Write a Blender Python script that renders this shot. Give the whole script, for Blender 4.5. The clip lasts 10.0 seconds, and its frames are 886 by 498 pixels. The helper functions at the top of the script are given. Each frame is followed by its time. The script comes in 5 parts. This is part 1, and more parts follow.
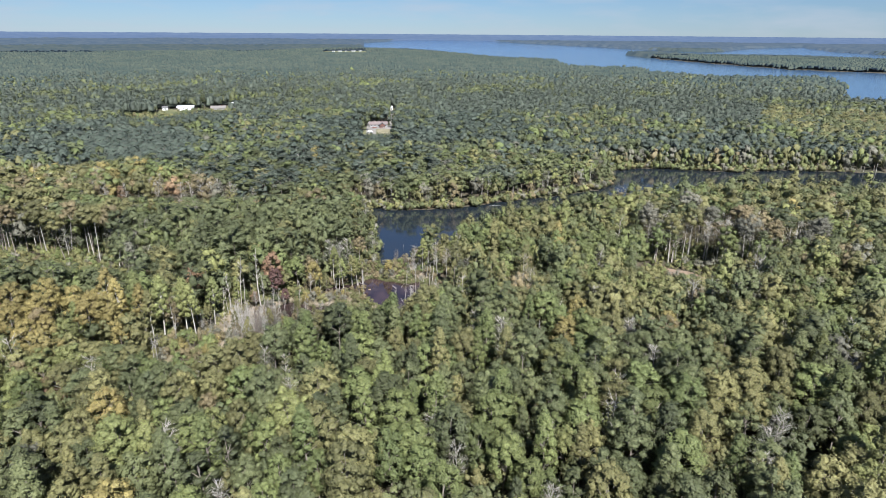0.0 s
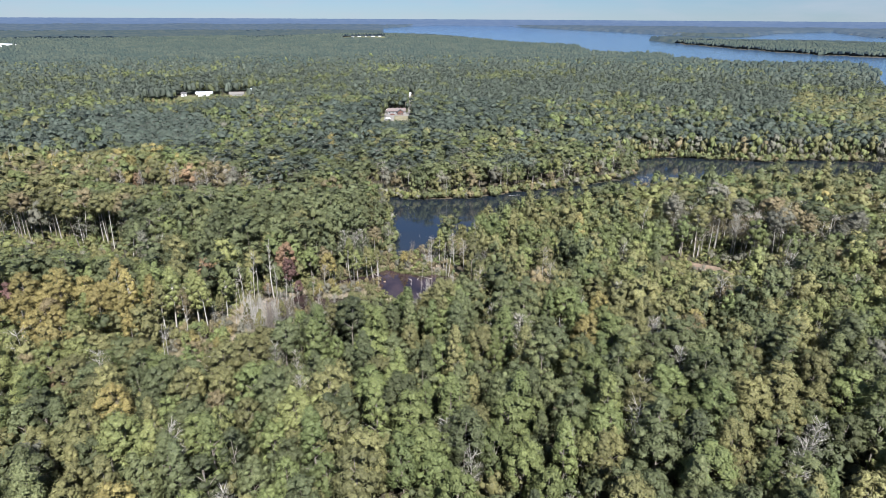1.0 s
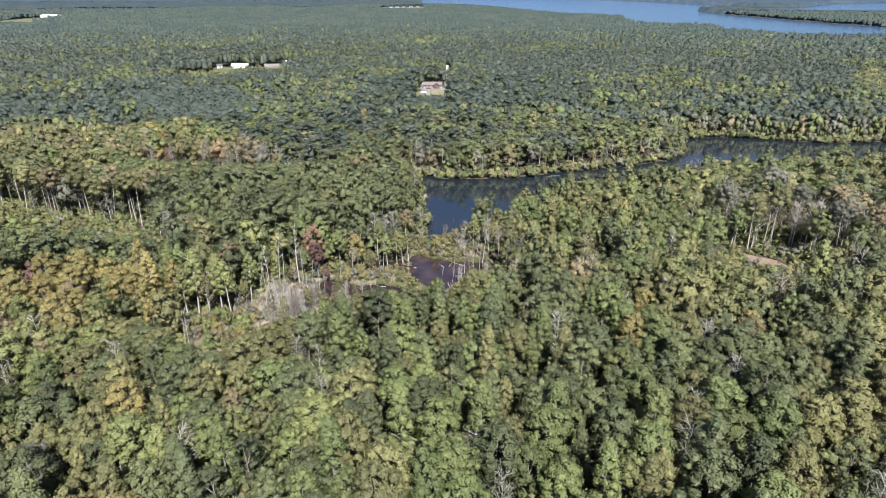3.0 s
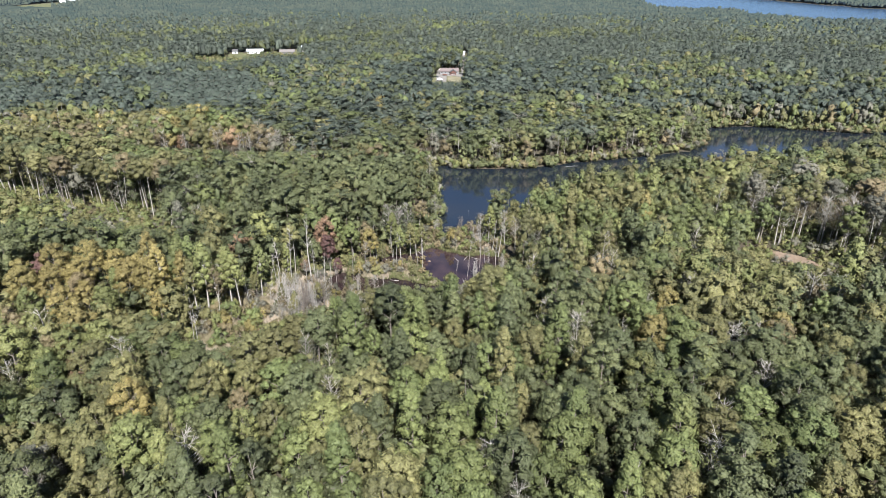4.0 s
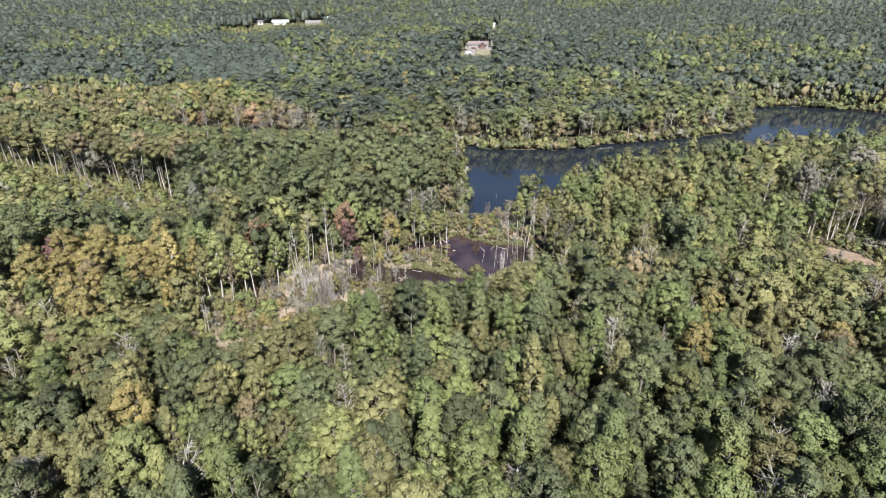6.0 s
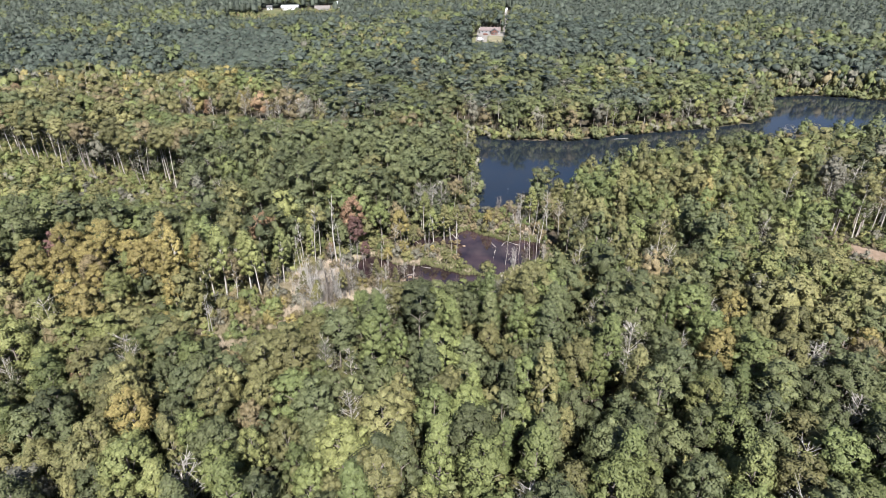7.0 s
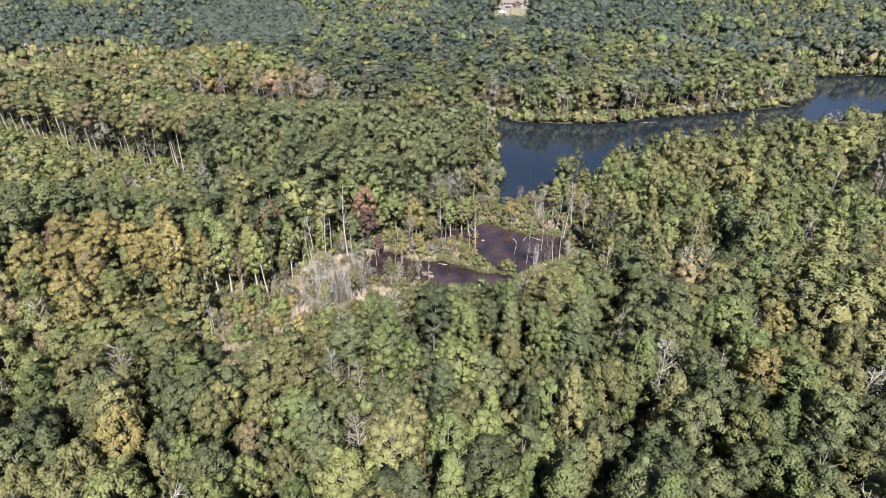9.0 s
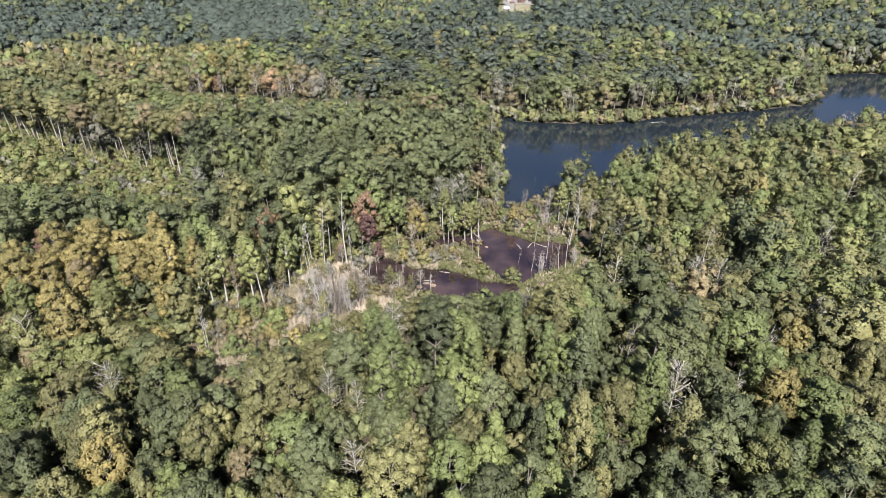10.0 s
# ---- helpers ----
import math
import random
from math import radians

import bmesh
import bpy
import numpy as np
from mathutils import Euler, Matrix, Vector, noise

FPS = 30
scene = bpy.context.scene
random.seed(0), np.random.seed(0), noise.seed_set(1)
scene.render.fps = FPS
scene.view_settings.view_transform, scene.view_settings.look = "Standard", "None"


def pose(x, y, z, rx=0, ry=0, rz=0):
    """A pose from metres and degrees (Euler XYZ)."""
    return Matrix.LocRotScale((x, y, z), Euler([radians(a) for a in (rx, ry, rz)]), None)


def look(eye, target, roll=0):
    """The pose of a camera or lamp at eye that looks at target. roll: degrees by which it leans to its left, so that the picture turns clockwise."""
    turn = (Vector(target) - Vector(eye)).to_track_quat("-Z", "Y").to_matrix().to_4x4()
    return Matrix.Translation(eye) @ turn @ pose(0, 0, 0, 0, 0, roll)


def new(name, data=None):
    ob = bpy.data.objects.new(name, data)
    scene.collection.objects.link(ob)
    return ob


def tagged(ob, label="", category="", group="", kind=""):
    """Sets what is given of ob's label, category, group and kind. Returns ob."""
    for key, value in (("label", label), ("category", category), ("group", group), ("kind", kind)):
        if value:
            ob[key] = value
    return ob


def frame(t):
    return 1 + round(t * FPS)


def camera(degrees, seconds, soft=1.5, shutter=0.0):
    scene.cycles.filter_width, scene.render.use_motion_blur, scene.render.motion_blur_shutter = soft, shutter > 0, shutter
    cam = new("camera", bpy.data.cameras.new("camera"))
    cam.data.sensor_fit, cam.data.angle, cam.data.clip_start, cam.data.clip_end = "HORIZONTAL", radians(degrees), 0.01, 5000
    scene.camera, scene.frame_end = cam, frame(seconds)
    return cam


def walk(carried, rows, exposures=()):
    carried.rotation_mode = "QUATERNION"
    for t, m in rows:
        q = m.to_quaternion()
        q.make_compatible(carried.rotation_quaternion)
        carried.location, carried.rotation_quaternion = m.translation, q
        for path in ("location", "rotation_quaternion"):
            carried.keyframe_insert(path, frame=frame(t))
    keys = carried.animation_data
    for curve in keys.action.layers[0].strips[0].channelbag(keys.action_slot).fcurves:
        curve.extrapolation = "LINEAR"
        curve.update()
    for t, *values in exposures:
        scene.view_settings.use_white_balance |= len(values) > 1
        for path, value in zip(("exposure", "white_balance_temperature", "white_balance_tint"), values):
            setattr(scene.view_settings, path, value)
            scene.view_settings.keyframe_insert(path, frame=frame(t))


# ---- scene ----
# ------------------------------------------------------------------ camera
cam = camera(72.53, 10.0, soft=0.6)
PATH = [
    (0, look((0.00, 0.00, 100.00), (18.930, 187.272, 32.393), 0.436)),
    (0.5, look((0.56, 3.41, 99.81), (16.442, 190.205, 30.111), 0.364)),
    (1, look((1.02, 6.79, 99.63), (13.885, 193.045, 27.922), 0.318)),
    (1.5, look((1.39, 10.12, 99.48), (11.320, 195.791, 25.807), 0.290)),
    (2, look((1.68, 13.42, 99.34), (8.716, 198.422, 23.685), 0.250)),
    (2.5, look((1.88, 16.69, 99.22), (6.043, 200.949, 21.564), 0.232)),
    (4, look((2.08, 26.39, 98.99), (-1.426, 207.982, 15.257), 0.084)),
    (4.5, look((2.02, 29.60, 98.95), (-3.723, 210.196, 13.208), 0.077)),
    (5, look((1.92, 32.81, 98.94), (-5.961, 212.373, 11.211), 0.050)),
    (5.5, look((1.77, 36.03, 98.94), (-8.091, 214.537, 9.291), 0.026)),
    (7, look((1.12, 45.75, 99.08), (-13.551, 220.831, 3.521), -0.132)),
    (7.5, look((0.85, 49.03, 99.17), (-15.297, 222.901, 1.652), -0.211)),
    (8, look((0.57, 52.35, 99.28), (-16.946, 225.019, -0.110), -0.245)),
    (8.5, look((0.28, 55.70, 99.41), (-18.521, 227.148, -1.840), -0.297)),
    (9, look((-0.01, 59.09, 99.57), (-20.058, 229.234, -3.630), -0.326)),
    (9.5, look((-0.30, 62.53, 99.74), (-21.126, 231.784, -4.752), -0.388)),
    (10, look((-0.58, 66.02, 99.94), (-21.542, 235.090, -4.822), -0.393)),
]
walk(cam, PATH, [(0, 1.15, 5750, 10.5), (10, 1.23, 5980, 13)])

# ------------------------------------------------------------------ sky and sun
SUN_TO = Vector((0.24, -0.97, 0.0)).normalized()
SUN_ELEV = radians(47.5)
world = bpy.data.worlds.new("sky")
scene.world = world
world.use_nodes = True
wn, wl = world.node_tree.nodes, world.node_tree.links
wn.clear()
sky = wn.new("ShaderNodeTexSky")
sky.sky_type = "NISHITA"
sky.sun_disc = False
sky.sun_elevation = SUN_ELEV
sky.sun_rotation = math.atan2(SUN_TO.x, SUN_TO.y)
sky.air_density, sky.dust_density, sky.ozone_density, sky.altitude = 1.0, 0.0, 6.0, 100
bg = wn.new("ShaderNodeBackground")
bg.inputs["Strength"].default_value = 0.037
wout = wn.new("ShaderNodeOutputWorld")
tint = wn.new("ShaderNodeMix")
tint.data_type, tint.blend_type = "RGBA", "MULTIPLY"
tint.inputs["Factor"].default_value = 1.0
tint.inputs["B"].default_value = (0.68, 0.82, 1.0, 1)
pale_sky = wn.new("ShaderNodeHueSaturation")
pale_sky.inputs["Saturation"].default_value = 0.78
wl.new(sky.outputs["Color"], pale_sky.inputs["Color"])
wl.new(pale_sky.outputs["Color"], tint.inputs["A"])
# thin fair-weather cloud
where = wn.new("ShaderNodeTexCoord")
stretch = wn.new("ShaderNodeMapping")
stretch.inputs["Scale"].default_value = (1.0, 1.0, 5.0)
wl.new(where.outputs["Generated"], stretch.inputs["Vector"])
puffs = wn.new("ShaderNodeTexNoise")
puffs.inputs["Scale"].default_value, puffs.inputs["Detail"].default_value = 9.0, 6.0
wl.new(stretch.outputs["Vector"], puffs.inputs["Vector"])
cover = wn.new("ShaderNodeMapRange")
wl.new(puffs.outputs["Fac"], cover.inputs["Value"])
cover.inputs["From Min"].default_value, cover.inputs["From Max"].default_value, cover.inputs["To Max"].default_value = 0.46, 0.72, 0.45
cloud = wn.new("ShaderNodeMix")
cloud.data_type = "RGBA"
wl.new(cover.outputs["Result"], cloud.inputs["Factor"])
wl.new(tint.outputs["Result"], cloud.inputs["A"])
cloud.inputs["B"].default_value = (7.0, 7.3, 7.6, 1)
wl.new(cloud.outputs["Result"], bg.inputs["Color"])
wl.new(bg.outputs["Background"], wout.inputs["Surface"])

sun_data = bpy.data.lights.new("sun", "SUN")
sun_data.energy, sun_data.angle, sun_data.color = 5.0, radians(0.53), (1.0, 0.94, 0.86)
sun = new("sun", sun_data)
to_sun = Vector((SUN_TO.x * math.cos(SUN_ELEV), SUN_TO.y * math.cos(SUN_ELEV), math.sin(SUN_ELEV)))
sun.rotation_euler = to_sun.to_track_quat("Z", "Y").to_euler()
sun.location = (60, -240, 300)


# ------------------------------------------------------------------ materials
def material(name):
    m = bpy.data.materials.new(name)
    m.use_nodes = True
    n = m.node_tree.nodes
    n.clear()
    return m, n, m.node_tree.links


def math_node(n, op, a, b, links):
    k = n.new("ShaderNodeMath")
    k.operation = op
    for i, v in enumerate((a, b)):
        if isinstance(v, (int, float)):
            k.inputs[i].default_value = v
        else:
            links.new(v, k.inputs[i])
    return k.outputs[0]


def noise_of(n, links, scale, detail=3.0, kind="world"):
    t = n.new("ShaderNodeTexNoise")
    t.inputs["Scale"].default_value, t.inputs["Detail"].default_value = scale, detail
    if kind == "world":
        g = n.new("ShaderNodeNewGeometry")
        links.new(g.outputs["Position"], t.inputs["Vector"])
    else:
        g = n.new("ShaderNodeTexCoord")
        links.new(g.outputs["Object"], t.inputs["Vector"])
    return t.outputs["Fac"]


def leaf(name, rgb, second, through_light=0.05):
    """Foliage: two hues that mix from tree to tree and from clump to clump, and light that shines through."""
    m, n, l = material(name)
    at = n.new("ShaderNodeAttribute")
    at.attribute_name = "vary"
    info = n.new("ShaderNodeObjectInfo")
    tree = math_node(n, "FRACT", math_node(n, "ADD", at.outputs["Fac"], info.outputs["Random"], l), 0.0, l)
    clump, fine = noise_of(n, l, 0.35, 2.0), noise_of(n, l, 2.2, 4.0)
    fac = math_node(n, "ADD", math_node(n, "MULTIPLY", tree, 1.0, l), math_node(n, "MULTIPLY", math_node(n, "SUBTRACT", clump, 0.5, l), 0.7, l), l)
    mix = n.new("ShaderNodeMix")
    mix.data_type, mix.clamp_factor = "RGBA", True
    l.new(fac, mix.inputs["Factor"])
    mix.inputs["A"].default_value, mix.inputs["B"].default_value = (*rgb, 1), (*second, 1)
    hsv = n.new("ShaderNodeHueSaturation")
    hsv.inputs["Saturation"].default_value = 0.90
    spray = noise_of(n, l, 0.85, 2.0)
    val = math_node(n, "MAXIMUM", math_node(n, "SUBTRACT", math_node(n, "MULTIPLY", fine, 2.0, l), 0.02, l), 0.18, l)
    val = math_node(n, "MULTIPLY", val, math_node(n, "ADD", math_node(n, "MULTIPLY", spray, 0.9, l), 0.54, l), l)
    tree2 = math_node(n, "FRACT", math_node(n, "MULTIPLY", tree, 7.31, l), 0.0, l)
    val = math_node(n, "MULTIPLY", val, math_node(n, "ADD", math_node(n, "MULTIPLY", tree2, 0.62, l), 0.66, l), l)
    l.new(val, hsv.inputs["Value"])
    l.new(mix.outputs["Result"], hsv.inputs["Color"])
    p = n.new("ShaderNodeBsdfPrincipled")
    p.inputs["Roughness"].default_value = 0.55
    p.inputs["Specular IOR Level"].default_value = 0.3
    l.new(hsv.outputs["Color"], p.inputs["Base Color"])
    bp = n.new("ShaderNodeBump")
    bp.inputs["Strength"].default_value, bp.inputs["Distance"].default_value = 1.0, 0.35
    l.new(fine, bp.inputs["Height"])
    l.new(bp.outputs[0], p.inputs["Normal"])
    tr = n.new("ShaderNodeBsdfTranslucent")
    l.new(hsv.outputs["Color"], tr.inputs["Color"])
    ms = n.new("ShaderNodeMixShader")
    ms.inputs["Fac"].default_value = through_light
    l.new(p.outputs[0], ms.inputs[1])
    l.new(tr.outputs[0], ms.inputs[2])
    o = n.new("ShaderNodeOutputMaterial")
    l.new(ms.outputs[0], o.inputs["Surface"])
    return m


def surface(name, a, b, scale, rough=0.8, fine=0.0, bump=0.0, metal=0.0, kind="world", third=None, scale3=0.02):
    """A plain rough surface: two colours by a broad noise, a third in larger stains, fine grain and relief."""
    m, n, l = material(name)
    f = noise_of(n, l, scale, 5.0, kind)
    r = n.new("ShaderNodeMapRange")
    l.new(f, r.inputs["Value"])
    r.inputs["From Min"].default_value, r.inputs["From Max"].default_value = 0.35, 0.65
    mix = n.new("ShaderNodeMix")
    mix.data_type = "RGBA"
    l.new(r.outputs[0], mix.inputs["Factor"])
    mix.inputs["A"].default_value, mix.inputs["B"].default_value = (*a, 1), (*b, 1)
    col = mix.outputs["Result"]
    if third:
        r3 = n.new("ShaderNodeMapRange")
        l.new(noise_of(n, l, scale3, 3.0, kind), r3.inputs["Value"])
        r3.inputs["From Min"].default_value, r3.inputs["From Max"].default_value = 0.45, 0.6
        mix3 = n.new("ShaderNodeMix")
        mix3.data_type = "RGBA"
        l.new(r3.outputs[0], mix3.inputs["Factor"])
        l.new(col, mix3.inputs["A"])
        mix3.inputs["B"].default_value = (*third, 1)
        col = mix3.outputs["Result"]
    p = n.new("ShaderNodeBsdfPrincipled")
    l.new(col, p.inputs["Base Color"])
    p.inputs["Roughness"].default_value, p.inputs["Metallic"].default_value = rough, metal
    if bump:
        bp = n.new("ShaderNodeBump")
        bp.inputs["Strength"].default_value, bp.inputs["Distance"].default_value = 0.8, bump
        l.new(noise_of(n, l, fine or scale * 6, 4.0, kind), bp.inputs["Height"])
        l.new(bp.outputs[0], p.inputs["Normal"])
    o = n.new("ShaderNodeOutputMaterial")
    l.new(p.outputs[0], o.inputs["Surface"])
    return m


def water_material(name, deep, murky, ripple, rough):
    m, n, l = material(name)
    p = n.new("ShaderNodeBsdfPrincipled")
    mix = n.new("ShaderNodeMix")
    mix.data_type = "RGBA"
    r = n.new("ShaderNodeMapRange")
    l.new(noise_of(n, l, 0.12, 4.0), r.inputs["Value"])
    r.inputs["From Min"].default_value, r.inputs["From Max"].default_value = 0.4, 0.65
    l.new(r.outputs[0], mix.inputs["Factor"])
    mix.inputs["A"].default_value, mix.inputs["B"].default_value = (*deep, 1), (*murky, 1)
    l.new(mix.outputs["Result"], p.inputs["Base Color"])
    p.inputs["Roughness"].default_value, p.inputs["IOR"].default_value = rough, 1.8
    if ripple:
        bp = n.new("ShaderNodeBump")
        bp.inputs["Strength"].default_value, bp.inputs["Distance"].default_value = 1.0, ripple
        l.new(noise_of(n, l, 0.9, 3.0), bp.inputs["Height"])
        l.new(bp.outputs[0], p.inputs["Normal"])
    o = n.new("ShaderNodeOutputMaterial")
    l.new(p.outputs[0], o.inputs["Surface"])
    return m


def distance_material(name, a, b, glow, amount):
    """Woods kilometres away: a plain backdrop with the air's haze painted in as a weak blue glow."""
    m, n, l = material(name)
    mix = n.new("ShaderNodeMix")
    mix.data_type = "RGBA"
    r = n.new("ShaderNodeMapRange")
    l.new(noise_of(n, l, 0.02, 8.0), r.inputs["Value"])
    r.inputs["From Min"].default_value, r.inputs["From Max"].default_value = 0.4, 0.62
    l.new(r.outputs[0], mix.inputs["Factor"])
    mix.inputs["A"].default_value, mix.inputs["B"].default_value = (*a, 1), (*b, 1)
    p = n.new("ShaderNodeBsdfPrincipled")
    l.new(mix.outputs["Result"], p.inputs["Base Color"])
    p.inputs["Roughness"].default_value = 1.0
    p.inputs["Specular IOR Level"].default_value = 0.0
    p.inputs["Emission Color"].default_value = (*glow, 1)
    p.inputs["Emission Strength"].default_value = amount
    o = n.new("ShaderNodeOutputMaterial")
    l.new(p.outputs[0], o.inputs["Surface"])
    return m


LEAF = {
    "deep": leaf("leaf_deep_green", (0.083, 0.096, 0.038), (0.116, 0.126, 0.044)),
    "green": leaf("leaf_green", (0.106, 0.130, 0.037), (0.144, 0.163, 0.044)),
    "olive": leaf("leaf_olive", (0.140, 0.136, 0.046), (0.176, 0.162, 0.052)),
    "lime": leaf("leaf_yellow_green", (0.146, 0.162, 0.046), (0.182, 0.186, 0.052)),
    "yellow": leaf("leaf_yellow", (0.205, 0.170, 0.046), (0.250, 0.198, 0.052)),
    "orange": leaf("leaf_orange", (0.22, 0.128, 0.068), (0.265, 0.168, 0.075)),
    "red": leaf("leaf_red", (0.105, 0.058, 0.050), (0.150, 0.076, 0.060)),
    # blue-green needles, pushed bluer: far haze is put into this colour
    "pine": leaf("leaf_hazy_pine", (0.061, 0.078, 0.056), (0.082, 0.095, 0.063), 0.1),
    "grey": leaf("leaf_silvery", (0.140, 0.134, 0.092), (0.172, 0.160, 0.112)),
    "brown": leaf("leaf_russet", (0.160, 0.128, 0.058), (0.195, 0.150, 0.068)),
}
LEAF_ORDER = list(LEAF)
BARK = surface("bark_grey_brown", (0.15, 0.125, 0.10), (0.24, 0.21, 0.18), 3.0, 0.9, 14.0, 0.03, kind="object")
PALE = surface("bark_pale", (0.30, 0.275, 0.24), (0.46, 0.43, 0.38), 2.0, 0.85, 12.0, 0.02, kind="object")
FLOOR = surface("woodland_floor", (0.055, 0.042, 0.026), (0.095, 0.075, 0.045), 0.5, 0.95, 3.0, 0.1, third=(0.055, 0.052, 0.028), scale3=0.05)
MUD = surface("swamp_mud", (0.075, 0.056, 0.040), (0.13, 0.10, 0.07), 0.4, 0.8, 2.0, 0.05)
REED = surface("dry_reed", (0.30, 0.245, 0.17), (0.46, 0.385, 0.285), 0.4, 0.9, third=(0.24, 0.205, 0.12), scale3=0.12)
SEDGE = surface("green_sedge", (0.088, 0.100, 0.032), (0.150, 0.148, 0.058), 0.5, 0.9)
SOIL = surface("bare_soil", (0.19, 0.135, 0.09), (0.27, 0.20, 0.14), 0.5, 0.95, 3.0, 0.05)
GRAVEL = surface("pale_gravel", (0.17, 0.155, 0.135), (0.27, 0.25, 0.22), 0.6, 0.95, 4.0, 0.03)
GRASS = surface("mown_grass", (0.085, 0.095, 0.036), (0.15, 0.145, 0.065), 0.12, 0.95, 3.0, 0.05)
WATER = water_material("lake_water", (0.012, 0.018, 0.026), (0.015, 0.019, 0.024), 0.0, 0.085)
# the open lake's reflected sky blue and haze are painted into its base colour
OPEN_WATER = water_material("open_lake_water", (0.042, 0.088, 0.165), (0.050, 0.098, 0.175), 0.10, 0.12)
MURK = water_material("swamp_water", (0.022, 0.014, 0.015), (0.060, 0.038, 0.036), 0.0, 0.03)
WHITE_METAL = surface("white_metal_roof", (0.58, 0.59, 0.60), (0.68, 0.68, 0.68), 0.3, 0.45, kind="object")
SHINGLE = surface("grey_shingle", (0.085, 0.082, 0.080), (0.13, 0.125, 0.12), 1.2, 0.9, 6.0, 0.02, kind="object")
PALE_SHINGLE = surface("pale_shingle", (0.15, 0.135, 0.12), (0.21, 0.19, 0.17), 1.2, 0.9, 6.0, 0.02, kind="object")
PINK_SHINGLE = surface("pinkish_shingle", (0.15, 0.118, 0.108), (0.205, 0.165, 0.15), 1.2, 0.9, 6.0, 0.02, kind="object")
LAWN = surface("dry_lawn", (0.17, 0.155, 0.085), (0.25, 0.22, 0.14), 0.15, 0.95, 3.0, 0.05)
BRICK = surface("red_brick", (0.13, 0.062, 0.048), (0.18, 0.09, 0.065), 2.0, 0.9, 8.0, 0.01, kind="object")
SIDING = surface("white_siding", (0.70, 0.70, 0.68), (0.80, 0.79, 0.77), 0.5, 0.7, kind="object")
GREY_SIDING = surface("grey_siding", (0.22, 0.215, 0.21), (0.32, 0.315, 0.31), 0.5, 0.7, kind="object")
PANE = surface("dark_glass", (0.03, 0.035, 0.04), (0.05, 0.055, 0.06), 1.0, 0.1, kind="object")
VAN = surface("white_paint", (0.78, 0.78, 0.78), (0.82, 0.82, 0.82), 1.0, 0.3, kind="object")
RUBBER = surface("tyre_rubber", (0.02, 0.02, 0.02), (0.04, 0.04, 0.04), 3.0, 0.9, kind="object")
# painted haze: the blue emission grows from band to band with distance
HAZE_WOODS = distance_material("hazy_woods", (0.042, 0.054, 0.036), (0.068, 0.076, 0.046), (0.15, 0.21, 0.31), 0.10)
HAZE_NEAR = distance_material("distant_hazy_woods", (0.030, 0.040, 0.034), (0.050, 0.056, 0.040), (0.14, 0.21, 0.33), 0.12)
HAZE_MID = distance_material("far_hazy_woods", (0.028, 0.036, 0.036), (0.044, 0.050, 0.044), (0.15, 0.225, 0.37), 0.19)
HAZE_FAR = distance_material("hazy_horizon_woods", (0.024, 0.030, 0.038), (0.034, 0.040, 0.046), (0.17, 0.25, 0.42), 0.32)

# ------------------------------------------------------------------ the plan (metres, z = 0 is the lake's surface)
COVE = [(-3, 261), (-6, 270), (-3, 282), (-7, 298), (-4, 312), (-9, 334), (-16, 352), (-15, 360), (-5, 351), (6, 346), (40, 347), (59, 354), (80, 362), (118, 374),
        (143, 385), (158, 400), (167, 422), (175, 443), (204, 451), (248, 439), (271, 431), (307, 436), (384, 421), (480, 402), (600, 420),
        (600, 300), (430, 304), (330, 322), (285, 334), (228, 350), (175, 341), (144, 330), (116, 322), (88, 315), (60, 297), (46, 287), (38, 279), (30, 273), (22, 270), (15, 267), (9, 264), (4, 258), (-1, 256), (-4, 258)]
POOL = [(-5, 243), (-9, 239), (-13, 236), (-21, 235), (-27, 231), (-25, 227.5), (-17, 229), (-11, 228), (-9.5, 223), (-7, 218), (-3, 214.5), (5, 211.5), (9, 215), (16, 221), (24, 231), (12, 236), (4, 236), (-1, 239)]
LOW_POOL = [(-44, 213), (-39, 219), (-34, 219), (-29, 214), (-19, 217), (-14, 213), (-8, 212), (-3, 210), (5, 208), (0, 204), (-10, 201), (-21, 202), (-28, 203), (-38, 206), (-43, 209)]
LAKE = [(-102, 3535), (183, 3339), (323, 2855), (410, 2515), (480, 2348), (554, 2250), (612, 2159), (546, 1804), (598, 1684),
        (692, 1717), (729, 1689), (655, 1481), (724, 1418), (727, 1338), (780, 1320), (915, 1322), (997, 1342), (953, 1234),
        (848, 1074), (784, 1002), (671, 845), (680, 829), (717, 820), (670, 655), (1132, 910), (2923, 2402), (2712, 3166),
        (2887, 3775), (3588, 5109), (2813, 4589), (1925, 3532), (1758, 3613), (1688, 4224), (1674, 4884), (1497, 6003), (1308, 8283),
        (581, 8500), (187, 7774), (-173, 6061)]
ISLAND = [(1204, 3003), (1168, 2491), (1186, 2125), (1235, 1790), (1413, 1634), (1743, 1418), (2179, 1786), (1941, 2260), (1772, 2585), (1439, 2683), (1373, 3064), (1256, 3138)]
HOUSE_LOT = [(-18, 588), (9, 587), (17, 660), (18, 740), (18, 822), (8, 822), (7.5, 735), (6, 645), (-10, 643), (-10, 674), (-18, 674)]
FIELD = [(-1215, 1740), (-1075, 1740), (-1080, 1985), (-1200, 1985)]
TOWN = [(-240, 2700), (-60, 2700), (-50, 2900), (-250, 2900)]
SHED_LOT = [(-256, 726), (-242, 722), (-220, 760), (-186, 758), (-172, 790), (-184, 842), (-200, 842), (-206, 785), (-252, 786), (-272, 780)]
TRACK = [(115, 234), (122, 235), (131, 229), (134, 222), (128, 218), (121, 225)]
